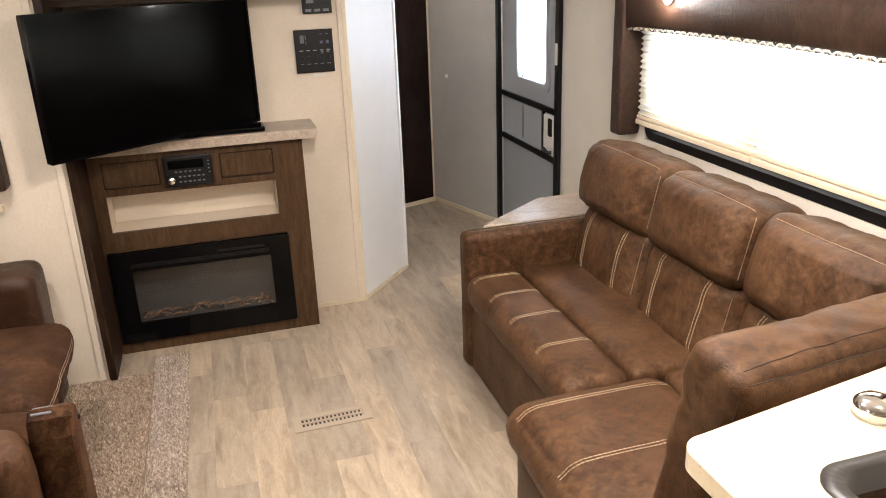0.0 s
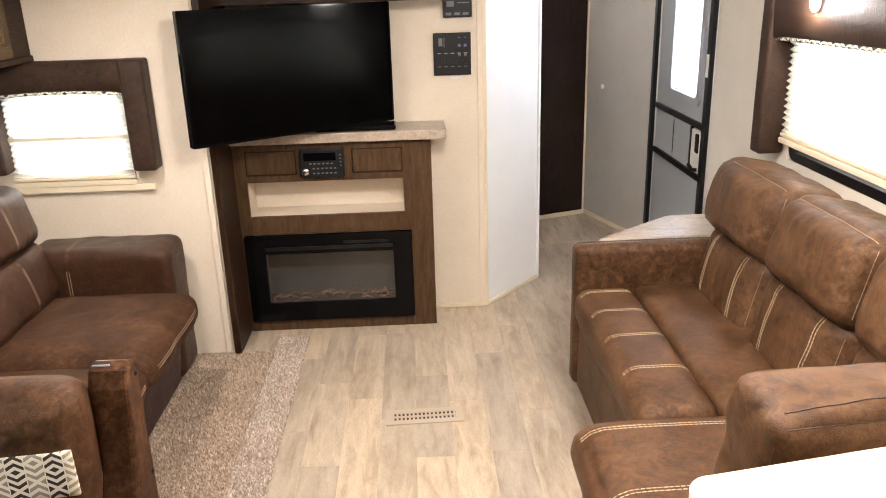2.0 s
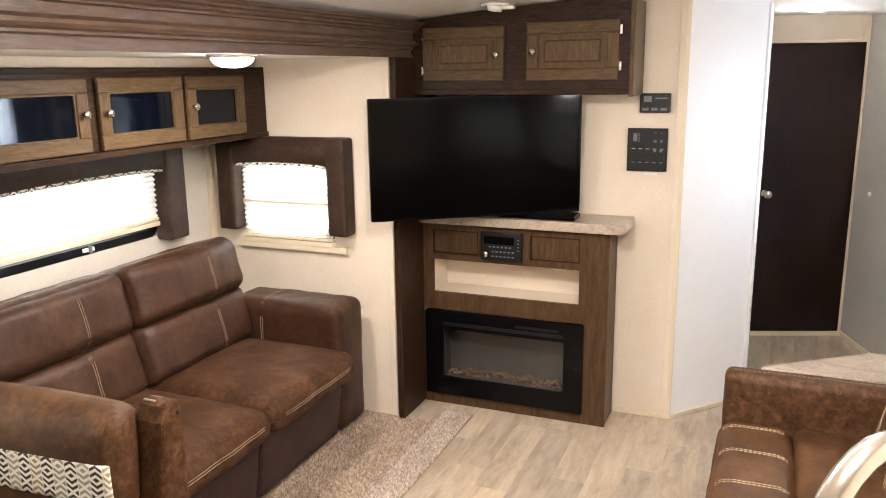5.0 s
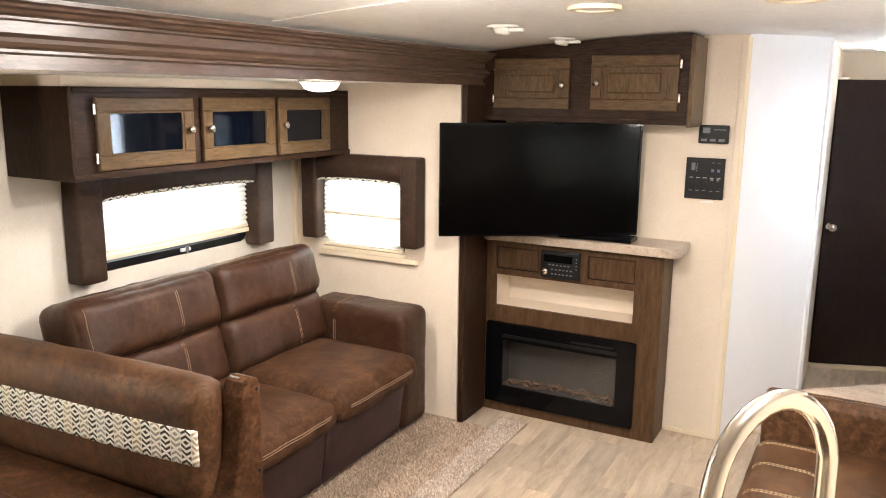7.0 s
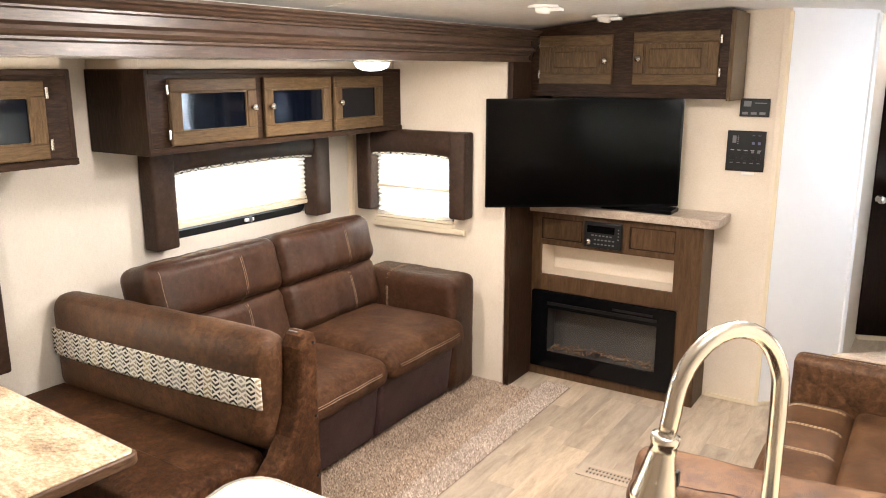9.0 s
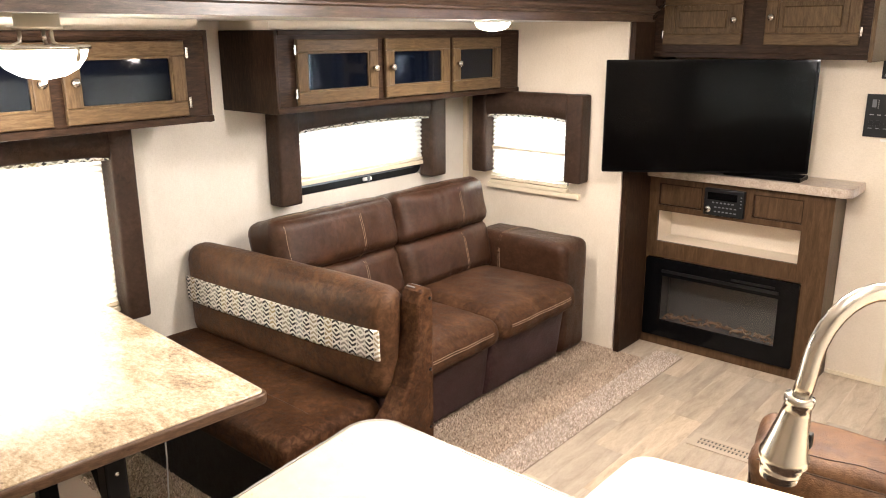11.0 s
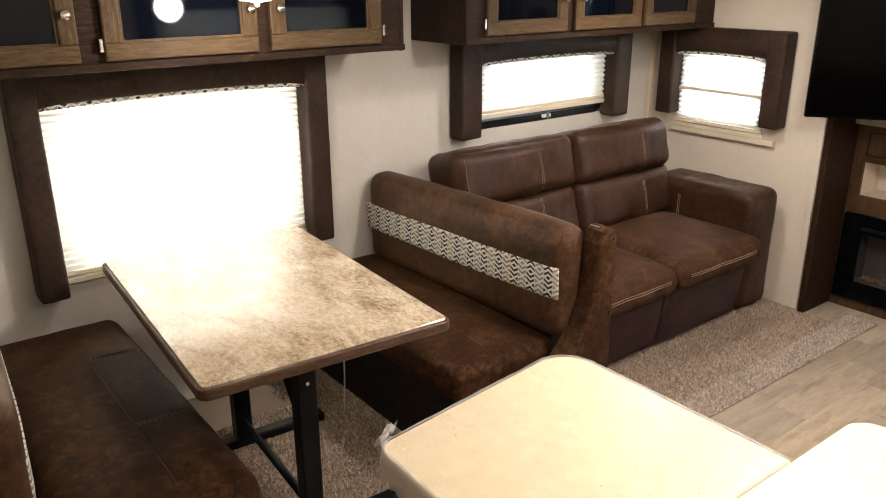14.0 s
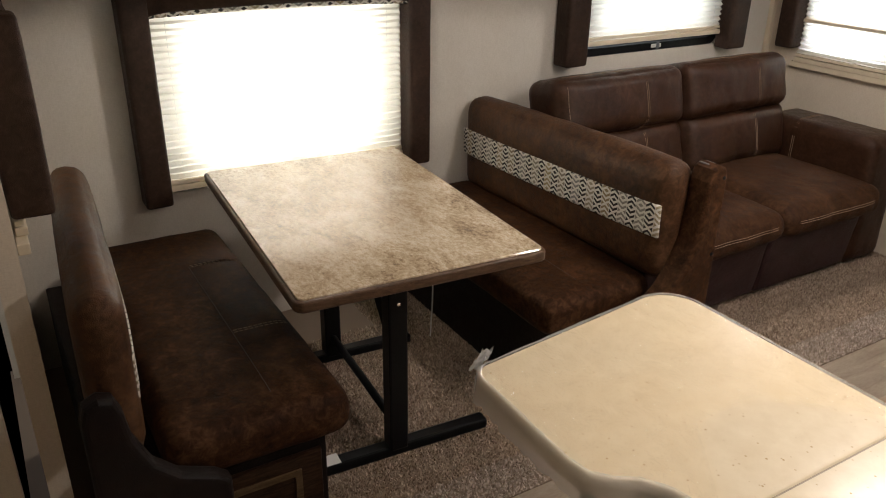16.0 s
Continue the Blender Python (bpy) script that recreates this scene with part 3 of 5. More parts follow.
structure("header_end_corbel", moved(hc, Matrix(((1, 0, 0, -0.43), (0, 0, 1, 3.565), (0, -1, 0, 1.86), (0, 0, 0, 1)))), WOOD_Z, "scrolled dark wood end corbel", "trim")

# ---- bedroom door standing ajar, hall ----
door = thing("bedroom_door", "dark espresso wooden door standing ajar in the hall", "door", (1.66, 5.50, 0.0))
part("panel", moved(box(-0.57, -0.012, -0.018, 0.018, 0.035, 1.81, 0.003), pose(1.66, 5.50, 0, 0, 0, 20)), DOOR_Z, door)
for z, y in ((0.92, -0.03), (0.90, 0.03)):
    knob = moved(lathe([(0.028, 0), (0.028, 0.004), (0.010, 0.010), (0.010, 0.03), (0.024, 0.038), (0.027, 0.05), (0.02, 0.06), (0.004, 0.063)], 20), pose(0, 0, 0, 90 if y < 0 else -90))
    part("knob", moved(knob, pose(1.66, 5.50, 0, 0, 0, 20) @ pose(-0.53, y * 0.6, z)), CHROME, door, "round chrome knob", True)
structure("door_threshold", moved(box(-0.56, 0.02, -0.03, 0.02, 0, 0.03, 0.004), pose(1.66, 5.52, 0, 0, 0, 20)), TRIM, "cream raised threshold under the bedroom door", "trim")
stop = thing("wall_door_stop", "small white round door bumper on grey panel", "door stop", (1.735, 5.31, 0.94))
part("bumper", moved(lathe([(0.014, 0), (0.014, 0.006), (0.008, 0.012), (0.002, 0.014)], 14), pose(1.735, 5.31, 0.94, 0, -90, 19)), PALE, stop, "", True)


# ---- entry door ----
def ring(u0, u1, v0, v1, band, depth, radius, steps=6):
    """A flat frame with rounded corners in the plan, from an outer and an inner outline."""
    outer = rounded(u0, u1, v0, v1, [radius] * 4, steps)
    inner = rounded(u0 + band, u1 - band, v0 + band, v1 - band, [max(0.004, radius - band * 0.6)] * 4, steps)
    bm = bmesh.new()
    loops = [[bm.verts.new((x, y, z)) for x, y in line] for line, z in ((outer, 0), (inner, 0), (inner, depth), (outer, depth))]
    n = len(outer)
    for a, b in ((0, 1), (1, 2), (2, 3), (3, 0)):
        for k in range(n):
            bm.faces.new((loops[a][k], loops[a][(k + 1) % n], loops[b][(k + 1) % n], loops[b][k]))
    return bm


def on_x(at, face):
    """Lays a plan drawing (u, v, depth) on a wall across x: u runs along y, v upwards, depth towards face."""
    return Matrix(((0, 0, face, at), (1, 0, 0, 0), (0, 1, 0, 0), (0, 0, 0, 1)))


def on_y(at, face):
    """The same on a wall across y: u runs along x."""
    return Matrix(((1, 0, 0, 0), (0, 0, face, at), (0, 1, 0, 0), (0, 0, 0, 1)))


entry = thing("entry_door", "closed grey entry door in a black frame with tall window", "door", (1.93, 4.31, 0.0))
WX = on_x(1.925, -1)
part("door_frame", moved(ring(3.85, 4.785, 0.015, 1.925, 0.045, 0.022, 0.07), WX), BLACK, entry, "black metal door frame")
part("panel", moved(holed("y", 0, 0.018, 3.885, 4.75, 0.05, 1.89, [(4.045, 4.485, 1.02, 1.745)]), Matrix(((0, 1, 0, 1.937), (1, 0, 0, 0), (0, 0, 1, 0), (0, 0, 0, 1)))), DOOR_GREY, entry, "satin grey door skin")
part("mid_rail", moved(prism(rounded(3.89, 4.74, 0.885, 0.915, [0.004] * 4, 2), -0.013, 0.004), WX), BLACK, entry)
part("low_rail", moved(prism(rounded(3.89, 4.74, 0.615, 0.645, [0.004] * 4, 2), -0.013, 0.004), WX), BLACK, entry)
part("stile", moved(prism(rounded(4.085, 4.105, 0.64, 0.89, [0.004] * 4, 2), -0.013, 0.003), WX), BLACK, entry)
part("inset", moved(prism(rounded(4.12, 4.715, 0.655, 0.875, [0.01] * 4, 2), -0.014, -0.008), WX), DOOR_GREY, entry)
part("fold_line", moved(prism(rounded(4.40, 4.407, 0.67, 0.865, [0.001] * 4, 1), -0.009, -0.006), WX), BLACK, entry)
lock = part("latch_plate", moved(prism(rounded(3.93, 4.07, 0.655, 0.875, [0.012] * 4, 4), -0.012, 0.006, 0.003), WX), PALE, entry, "pale latch plate")
part("latch_pocket", moved(prism(rounded(3.955, 4.005, 0.76, 0.86, [0.012] * 4, 4), 0.003, 0.010, 0.002), WX), BLACK, lock)
part("latch_handle", tube([(1.915, 3.955, 0.675), (1.90, 3.98, 0.672), (1.898, 4.03, 0.690)], 0.010, 8), BLACK, lock, "black lever", True)
wframe = part("window_frame", moved(ring(4.01, 4.52, 0.985, 1.78, 0.045, 0.016, 0.06), WX @ Matrix.Translation((0, 0, -0.013))), DOOR_GREY, entry, "grey rounded window frame")
part("pane", moved(prism(rounded(4.05, 4.48, 1.025, 1.74, [0.045] * 4), -0.036, -0.031), WX), FROSTED, wframe, "frosted glass lit by daylight")
part("strike", moved(prism(rounded(3.862, 3.885, 1.16, 1.27, [0.004] * 4, 2), 0.021, 0.027), WX), PALE, entry, "white strike plate")

# ---- fireplace wall ----
fire = thing("fireplace_cabinet", "brown wood fireplace cabinet with open niche and stone mantel", "fireplace", (0.04, 3.76, 0.0))
YF = on_y(3.66, -1)
fb = holed("y", 3.66, 0.02, -0.398, 0.532, 0.0, 0.95, [(-0.385, 0.425, 0.055, 0.505), (-0.345, 0.395, 0.595, 0.765), (-0.345, -0.105, 0.795, 0.915), (0.155, 0.395, 0.795, 0.915)])
part("face_frame", fb, FIRE_Z, fire)
part("side_panel", box(0.512, 0.530, 3.682, 3.868, 0, 0.95), FIRE_Z, fire)
part("side_panel", box(-0.396, -0.385, 3.682, 3.868, 0, 0.95), FIRE_Z, fire)
for u0, u1 in ((-0.345, -0.105), (0.155, 0.395)):
    ip = part("inset_panel", box(u0, u1, 3.672, 3.679, 0.795, 0.915), FIRE_Z, fire)
    part("bead", moved(ring(u0, u1, 0.795, 0.915, 0.007, 0.006, 0.002, 1), on_y(3.672, -1)), WOOD_Z, ip, "dark bead moulding")
part("niche_back", box(-0.345, 0.395, 3.845, 3.855, 0.595, 0.765), WALL, fire, "cream niche lining")
part("niche_floor", box(-0.345, 0.395, 3.681, 3.844, 0.588, 0.594), WALL, fire, "cream niche lining")
part("niche_top", box(-0.345, 0.395, 3.681, 3.844, 0.766, 0.772), WALL, fire, "cream niche lining")
part("niche_side", box(-0.353, -0.346, 3.681, 3.844, 0.588, 0.772), WALL, fire, "cream niche lining")
part("niche_side", box(0.396, 0.403, 3.681, 3.844, 0.588, 0.772), WALL, fire, "cream niche lining")
part("mantel", moved(prism(rounded(-0.398, 0.605, 3.615, 3.866, [0.004, 0.045, 0.004, 0.004]), 0.952, 0.998, 0.006), Matrix()), MANTEL_TOP, fire, "grey-brown stone laminate mantel with rounded corner")
heater = thing("electric_fireplace", "black glass electric fireplace with driftwood log bed, switched off", "heater", (0.02, 3.66, 0.06))
part("bezel", moved(ring(-0.385, 0.425, 0.058, 0.502, 0.093, 0.018, 0.008, 3), YF), GLOSS, heater, "gloss black glass surround")
hb = bmesh.new()
box(-0.31, 0.35, 3.80, 3.81, 0.12, 0.44, bm=hb)
box(-0.31, 0.35, 3.66, 3.80, 0.112, 0.142, bm=hb)
box(-0.318, -0.311, 3.66, 3.80, 0.112, 0.44, bm=hb)
box(0.351, 0.358, 3.66, 3.80, 0.112, 0.44, bm=hb)
FIREBACK, _, _ = material("grey_firebox", 0.5, 0, (0.050, 0.047, 0.043))
part("firebox", hb, FIREBACK, heater, "dull grey firebox")
part("vent_strip", moved(prism(rounded(-0.29, 0.33, 0.428, 0.445, [0.003] * 4, 2), 0.018, 0.022), YF), BLACK, heater, "narrow vent grille")
part("vent_strip", moved(prism(rounded(0.09, 0.31, 0.455, 0.467, [0.003] * 4, 2), 0.018, 0.022), YF), BLACK, heater)
LOG, lt, lb = material("pale_driftwood", 0.8)
lt.links.new(ramp(lt, noisy(lt, coords(lt, (1, 6, 6)), 14, 4), ((0.3, (0.045, 0.024, 0.014)), (0.7, (0.20, 0.115, 0.062)))), lb.inputs["Base Color"])
rng = random.Random(4)
for n in range(60):
    x, y = -0.28 + 0.60 * (n + rng.random()) / 60, 3.685 + 0.07 * rng.random()
    a, l = rng.uniform(-1.3, 1.3), rng.uniform(0.010, 0.030)
    z = 0.146 + 0.026 * rng.random()
    chip = tube([(x - l * math.cos(a), y, z - 0.006), (x, y + 0.004, z + 0.010 * rng.random()), (x + l * math.cos(a), y, z + l * math.sin(a) * 0.5)], [0.004, 0.008, 0.003], 6)
    part("log", chip, LOG, heater)
part("firebox_glass", box(-0.312, 0.352, 3.652, 3.655, 0.13, 0.43), GLASS, heater, "clear front glass").visible_shadow = False

radio = thing("car_stereo", "black in-dash stereo with silver volume knob", "stereo", (0.02, 3.65, 0.79))
part("body", box(-0.085, 0.122, 3.632, 3.658, 0.785, 0.925, 0.006), BLACK, radio)
part("display", box(-0.065, 0.085, 3.629, 3.631, 0.868, 0.905, 0.0), GLOSS, radio)
part("volume_knob", moved(lathe([(0.017, 0), (0.017, 0.010), (0.014, 0.014), (0.003, 0.015)], 20), pose(-0.058, 3.632, 0.818, 90)), CHROME, radio, "silver volume knob", True)
for row, z in enumerate((0.851, 0.828, 0.805)):
    for n in range(6):
        x = -0.03 + n * 0.02 + (0.004 if row else -0.01)
        part("button", box(x, x + 0.011, 3.6295, 3.6315, z, z + 0.006), GREY_BTN, radio)
for n in range(4):
    part("button", box(0.103, 0.110, 3.6295, 3.6315, 0.84 + 0.017 * n, 0.845 + 0.017 * n), GREY_BTN, radio)

# television on a swivel base
tv = thing("television", "large flat black television angled on the mantel, switched off", "television", (-0.03, 3.42, 1.0))
TVM = pose(-0.050, 3.500, 1.295, 0, 0, 34.5)
part("bezel", moved(moved(ring(-0.492, 0.492, -0.271, 0.271, 0.011, 0.03, 0.006, 2), Matrix(((1, 0, 0, 0), (0, 0, -1, 0.015), (0, 1, 0, 0), (0, 0, 0, 1)))), TVM), GLOSS, tv, "thin gloss black bezel")
part("screen", moved(box(-0.482, 0.482, -0.008, -0.004, -0.261, 0.261), TVM), SCREEN, tv, "dark glossy screen")
part("back", moved(box(-0.484, 0.484, -0.002, 0.045, -0.264, 0.264, 0.01), TVM), BLACK, tv)
part("base", box(0.0, 0.372, 3.632, 3.76, 0.999, 1.022, 0.006), GLOSS, tv, "flat gloss black base")
part("neck", box(0.12, 0.20, 3.70, 3.75, 1.020, 1.12, 0.006), BLACK, tv)


# ---- cabinet doors ----
def cabinet_door(parent, u0, u1, v0, v1, m, woods, glass=False, knob_at=None, hinge_at=()):
    """A framed door: four rails, a raised or dark glass panel, knob and hinges; drawn in u, v and depth by m."""
    rail, upright = woods
    band = 0.052
    leaf = part("door", moved(prism([(u0 + band - 0.004, v0 + band - 0.004), (u1 - band + 0.004, v0 + band - 0.004), (u1 - band + 0.004, v1 - band + 0.004), (u0 + band - 0.004, v1 - band + 0.004)], 0.002, 0.008), m), DARK_GLASS if glass else upright, parent, "dark glass panel" if glass else "")
    for a, b, c, d, mat in ((u0, u1, v0, v0 + band, rail), (u0, u1, v1 - band, v1, rail), (u0, u0 + band, v0 + band, v1 - band, upright), (u1 - band, u1, v0 + band, v1 - band, upright)):
        bar = prism([(a, c), (b, c), (b, d), (a, d)], 0.001, 0.021, 0.005, 2)
        part("rail", moved(bar, m), mat, leaf)
    part("bead", moved(ring(u0 + band - 0.002, u1 - band + 0.002, v0 + band - 0.002, v1 - band + 0.002, 0.009, 0.015, 0.001, 1), m), upright, leaf)
    if not glass:
        g = 0.026
        part("raised_panel", moved(prism([(u0 + band + g, v0 + band + g), (u1 - band - g, v0 + band + g), (u1 - band - g, v1 - band - g), (u0 + band + g, v1 - band - g)], 0.007, 0.016, 0.006, 1), m), upright, leaf)
    if knob_at:
        k = lathe([(0.007, 0), (0.007, 0.010), (0.014, 0.016), (0.016, 0.022), (0.013, 0.028), (0.003, 0.030)], 16)
        part("knob", moved(k, m @ Matrix.Translation((*knob_at, 0.020))), NICKEL, leaf, "brushed nickel knob", True)
    for hu, hv in hinge_at:
        part("hinge", moved(prism([(hu - 0.006, hv - 0.02), (hu + 0.006, hv - 0.02), (hu + 0.006, hv + 0.02), (hu - 0.006, hv + 0.02)], 0.010, 0.020, 0.003, 2), m), NICKEL, leaf, "nickel hinge")
    return leaf


upper = thing("upper_cabinet", "dark wood overhead cabinet with two raised-panel doors", "cabinet", (0.075, 3.73, 1.58))
ub = prism([(-0.425, 1.585), (0.60, 1.585), (0.60, roof(0.6) - 0.005), (0.25, roof(0.25) - 0.005), (-0.1, roof(-0.1) - 0.005), (-0.425, roof(-0.425) - 0.005)], 0, 0.255)
part("body", moved(ub, on_y(3.862, -1)), WOOD_X, upper)
part("end_panel", box(0.601, 0.62, 3.585, 3.864, 1.562, 1.965, 0.003), OAK_Z, upper)
part("light_rail", box(-0.43, 0.60, 3.597, 3.606, 1.570, 1.596, 0.003), WOOD_X, upper)
UM = on_y(3.607, -1)
cabinet_door(upper, -0.35, 0.045, 1.632, 1.872, UM, (OAK_X, OAK_Z), False, (0.012, 1.745), ((-0.352, 1.68), (-0.352, 1.83)))
cabinet_door(upper, 0.15, 0.555, 1.632, 1.882, UM, (OAK_X, OAK_Z), False, (0.182, 1.755), ((0.562, 1.69), (0.562, 1.84)))

# wall controls
panel = thing("control_panel", "black systems monitor panel with rows of switches on the wall", "control panel", (0.652, 3.857, 1.31))
part("plate", box(0.562, 0.742, 3.848, 3.858, 1.215, 1.412, 0.003), BLACK, panel)
part("gauge", box(0.588, 0.606, 3.8455, 3.8485, 1.352, 1.388, 0.001), GREY_BTN, panel, "small level gauge")
for n in range(5):
    part("indicator", box(0.612, 0.616, 3.8455, 3.8485, 1.348 + 0.009 * n, 1.351 + 0.009 * n), PALE_PRINT, panel)
for c in (0.680, 0.708):
    for z in (1.392, 1.360, 1.318):
        part("switch", box(c, c + 0.013, 3.8455, 3.8485, z - (0.003 if z > 1.38 else 0.013), z, 0.001), BLUE_PRINT if z > 1.33 else GREY_BTN, panel, "small lit push button")
for n in range(5):
    x = 0.582 + 0.0315 * n
    part("marking", box(x, x + 0.017, 3.8470, 3.8485, 1.316, 1.3195), PALE_PRINT, panel)
    rocker = part("rocker", box(x, x + 0.018, 3.8440, 3.8485, 1.268, 1.302 if n > 1 else 1.292, 0.0015), BLACK, panel, "black rocker switch")
    part("marking", box(x, x + 0.016, 3.8470, 3.8485, 1.254, 1.2575), GREY_BTN, panel)
part("sticker", box(0.64, 0.70, 3.8572, 3.8576, 1.196, 1.208), PALE, panel, "small white sticker")
stat = thing("thermostat", "black wall thermostat with small display", "thermostat", (0.68, 3.857, 1.52))
part("body", box(0.612, 0.748, 3.836, 3.858, 1.482, 1.568, 0.004), BLACK, stat)
part("display", box(0.630, 0.664, 3.834, 3.8365, 1.530, 1.556), GREY_BTN, stat)
for n in range(3):
    part("button", box(0.625 + n * 0.04, 0.652 + n * 0.04, 3.833, 3.8365, 1.492, 1.504, 0.001), GREY_BTN, stat)
part("marking", box(0.68, 0.735, 3.835, 3.8365, 1.545, 1.549), GREY_BTN, stat)


# ---- windows, shades, valances ----
def pleats(u0, u1, v0, v1, depth=0.016, pitch=0.024):
    """A pleated shade drawn in u, v, depth."""
    bm = bmesh.new()
    rows = int((v1 - v0) / (pitch / 2))
    last = None
    for n in range(rows + 1):
        v = v0 + (v1 - v0) * n / rows
        line = [bm.verts.new((u0 + (u1 - u0) * k / 24, v + 0.0012 * math.sin(k * 1.7 + n), depth * (n % 2) + 0.0015 * math.sin(k * 0.9 + n * 2.1))) for k in range(25)]
        if last:
            for k in range(24):
                bm.faces.new((last[k], last[k + 1], line[k + 1], line[k]))
        last = line
    return bm


def window(name, u, v, m, label):
    """A black-framed window in its opening with a pleated shade hung in front."""
    w = tagged(new(name), label, "window", "", "structure")
    part("window_frame", moved(ring(u[0] + 0.002, u[1] - 0.002, v[0] + 0.002, v[1] - 0.002, 0.035, 0.05, 0.05), m @ Matrix.Translation((0, 0, -0.052))), BLACK, w, "black metal window frame")
    p = part("pane", moved(prism(rounded(u[0] + 0.02, u[1] - 0.02, v[0] + 0.02, v[1] - 0.02, [0.04] * 4), -0.034, -0.030), m), GLASS, w, "clear window pane")
    p.visible_shadow = False
    return w


def shade(u0, u1, v0, v1, m, label):
    s = thing("pleated_shade", label, "window shade", (m @ Vector(((u0 + u1) / 2, v0, 0.02))))
    part("cloth", moved(pleats(u0, u1, v0 + 0.035, v1), m @ Matrix.Translation((0, 0, 0.012))), SHADE, s, "cream pleated cloth")
    part("bottom_rail", moved(prism(rounded(u0 - 0.004, u1 + 0.004, v0, v0 + 0.022, [0.004] * 4, 3), 0.006, 0.034, 0.003), m), TRIM, s, "cream bottom rail")
    part("middle_rail", moved(prism(rounded(u0 - 0.003, u1 + 0.003, v0 + 0.026, v0 + 0.040, [0.003] * 4, 3), 0.008, 0.030, 0.003), m), TRIM, s)
    for du in (0.06, 0.94):
        x = u0 + (u1 - u0) * du
        part("cord", moved(tube([(x, v0 + 0.02, 0.020), (x, v1, 0.020)], 0.0012, 5), m), PALE, s)
    return s


def valance(u0, u1, v0, v1, m, leg, drop, cloth, label, depth=0.10):
    """A padded box valance: legs down both sides, a curved header between and patterned piping under it."""
    s = thing("window_valance", label, "valance", (m @ Vector(((u0 + u1) / 2, v0, 0.03))))
    for a, b in ((u0, u0 + leg), (u1 - leg, u1)):
        part("leg", moved(puffy(a, b, v0, v1, 0.004, depth, 0.012, (0, 0, 0.004), 7, 0.0015, a), m), VALANCE, s, "", True)
    bm = bmesh.new()
    a, b, rows = u0 + leg - 0.002, u1 - leg + 0.002, []
    for n in range(33):
        f = n / 32
        x = a + (b - a) * f
        arch = 0.022 * (1 - (2 * f - 1) ** 2)
        low = drop + arch * 0.5 - 0.02 * max(0, abs(2 * f - 1) - 0.9) * 10 * 0.5
        d = depth - 0.012
        rows.append([bm.verts.new((x, z, w)) for z, w in ((low, d - 0.055), (low, d - 0.012), (low + 0.01, d), ((low + v1) / 2, d + 0.006), (v1 - 0.01, d), (v1, d - 0.01), (v1, d - 0.055))])
    for p, q in zip(rows, rows[1:]):
        for k in range(6):
            bm.faces.new((p[k], q[k], q[k + 1], p[k + 1]))
        bm.faces.new((p[6], q[6], q[0], p[0]))
    part("header", moved(bm, m), VALANCE, s, "", True)
    lip = tube([(a + (b - a) * n / 32, drop + 0.011 * (1 - (n / 16 - 1) ** 2) - 0.004, depth - 0.028) for n in range(33)], 0.009, 8)
    part("piping", moved(lip, m), cloth, s, "black and white zigzag piping", True)
    part("return_board", moved(box(u0 + 0.01, u1 - 0.01, v1 - 0.012, v1 - 0.002, 0.003, depth - 0.03), m), VALANCE, s)
    return s


SX = on_x(-1.50, 1)
EX = on_x(1.93, -1)
NY = on_y(3.43, -1)
window("window_1", (0.22, 1.18), (0.60, 1.28), SX, "black-framed dinette window")
window("window_2", (2.09, 3.03), (0.93, 1.28), SX, "black-framed window above the sofa")
window("window_3", (-1.28, -0.77), (0.87, 1.28), NY, "small black-framed end window")
window("window_4", WIN_SIDE[:2], WIN_SIDE[2:], EX, "long black-framed lounge window")
window("window_5", (-1.20, -0.70), (0.87, 1.28), on_y(-0.30, 1), "small black-framed rear end window")
catch = thing("window_latch", "small grey latch on the black window frame", "latch", (-1.49, 2.60, 0.955))
part("latch", moved(box(2.57, 2.63, 0.945, 0.962, 0.0, 0.012, 0.003), SX), PALE, catch)
part("tab", moved(box(2.595, 2.61, 0.938, 0.97, 0.010, 0.020, 0.002), SX), GREY_BTN, catch)
shade(0.225, 1.175, 0.615, 1.30, SX, "lowered cream pleated shade glowing with daylight")
shade(2.105, 3.02, 0.985, 1.30, SX, "partly raised cream pleated shade glowing with daylight")
end_shade = shade(-1.285, -0.765, 0.845, 1.30, NY, "lowered cream pleated shade on the small window")
part("sheer_rail", moved(prism(rounded(-1.287, -0.763, 1.045, 1.062, [0.003] * 4, 3), 0.008, 0.032, 0.003), NY), TRIM, end_shade)
shade(1.52, 2.262, 1.005, 1.52, EX, "cream pleated shade lowered almost to the sill")
shade(2.276, 3.035, 1.005, 1.52, EX, "cream pleated shade lowered almost to the sill")
shade(-1.205, -0.695, 0.845, 1.30, on_y(-0.30, 1), "lowered cream pleated shade on the rear end window")
valance(-1.29, -0.61, 0.915, 1.375, on_y(-0.30, 1), 0.09, 1.245, ZIG_X, "dark brown padded valance around rear end window")
structure("sill_rear_window", moved(prism(rounded(-1.22, -0.64, 0.815, 0.845, [0.003] * 4, 2), 0.001, 0.030, 0.004), on_y(-0.30, 1)), TRIM, "cream sill strip under rear end window", "trim")
structure("sill_end_window", moved(prism(rounded(-1.31, -0.69, 0.815, 0.845, [0.003] * 4, 2), 0.001, 0.030, 0.004), NY), TRIM, "cream sill strip under small window", "trim")
valance(0.125, 1.275, 0.585, 1.375, SX, 0.095, 1.245, ZIG_Y, "dark brown padded valance around dinette window")
valance(1.965, 3.135, 0.915, 1.375, SX, 0.125, 1.255, ZIG_Y, "dark brown padded valance around sofa window")
valance(-1.375, -0.645, 0.915, 1.38, NY, 0.10, 1.245, ZIG_X, "dark brown padded valance around small window")
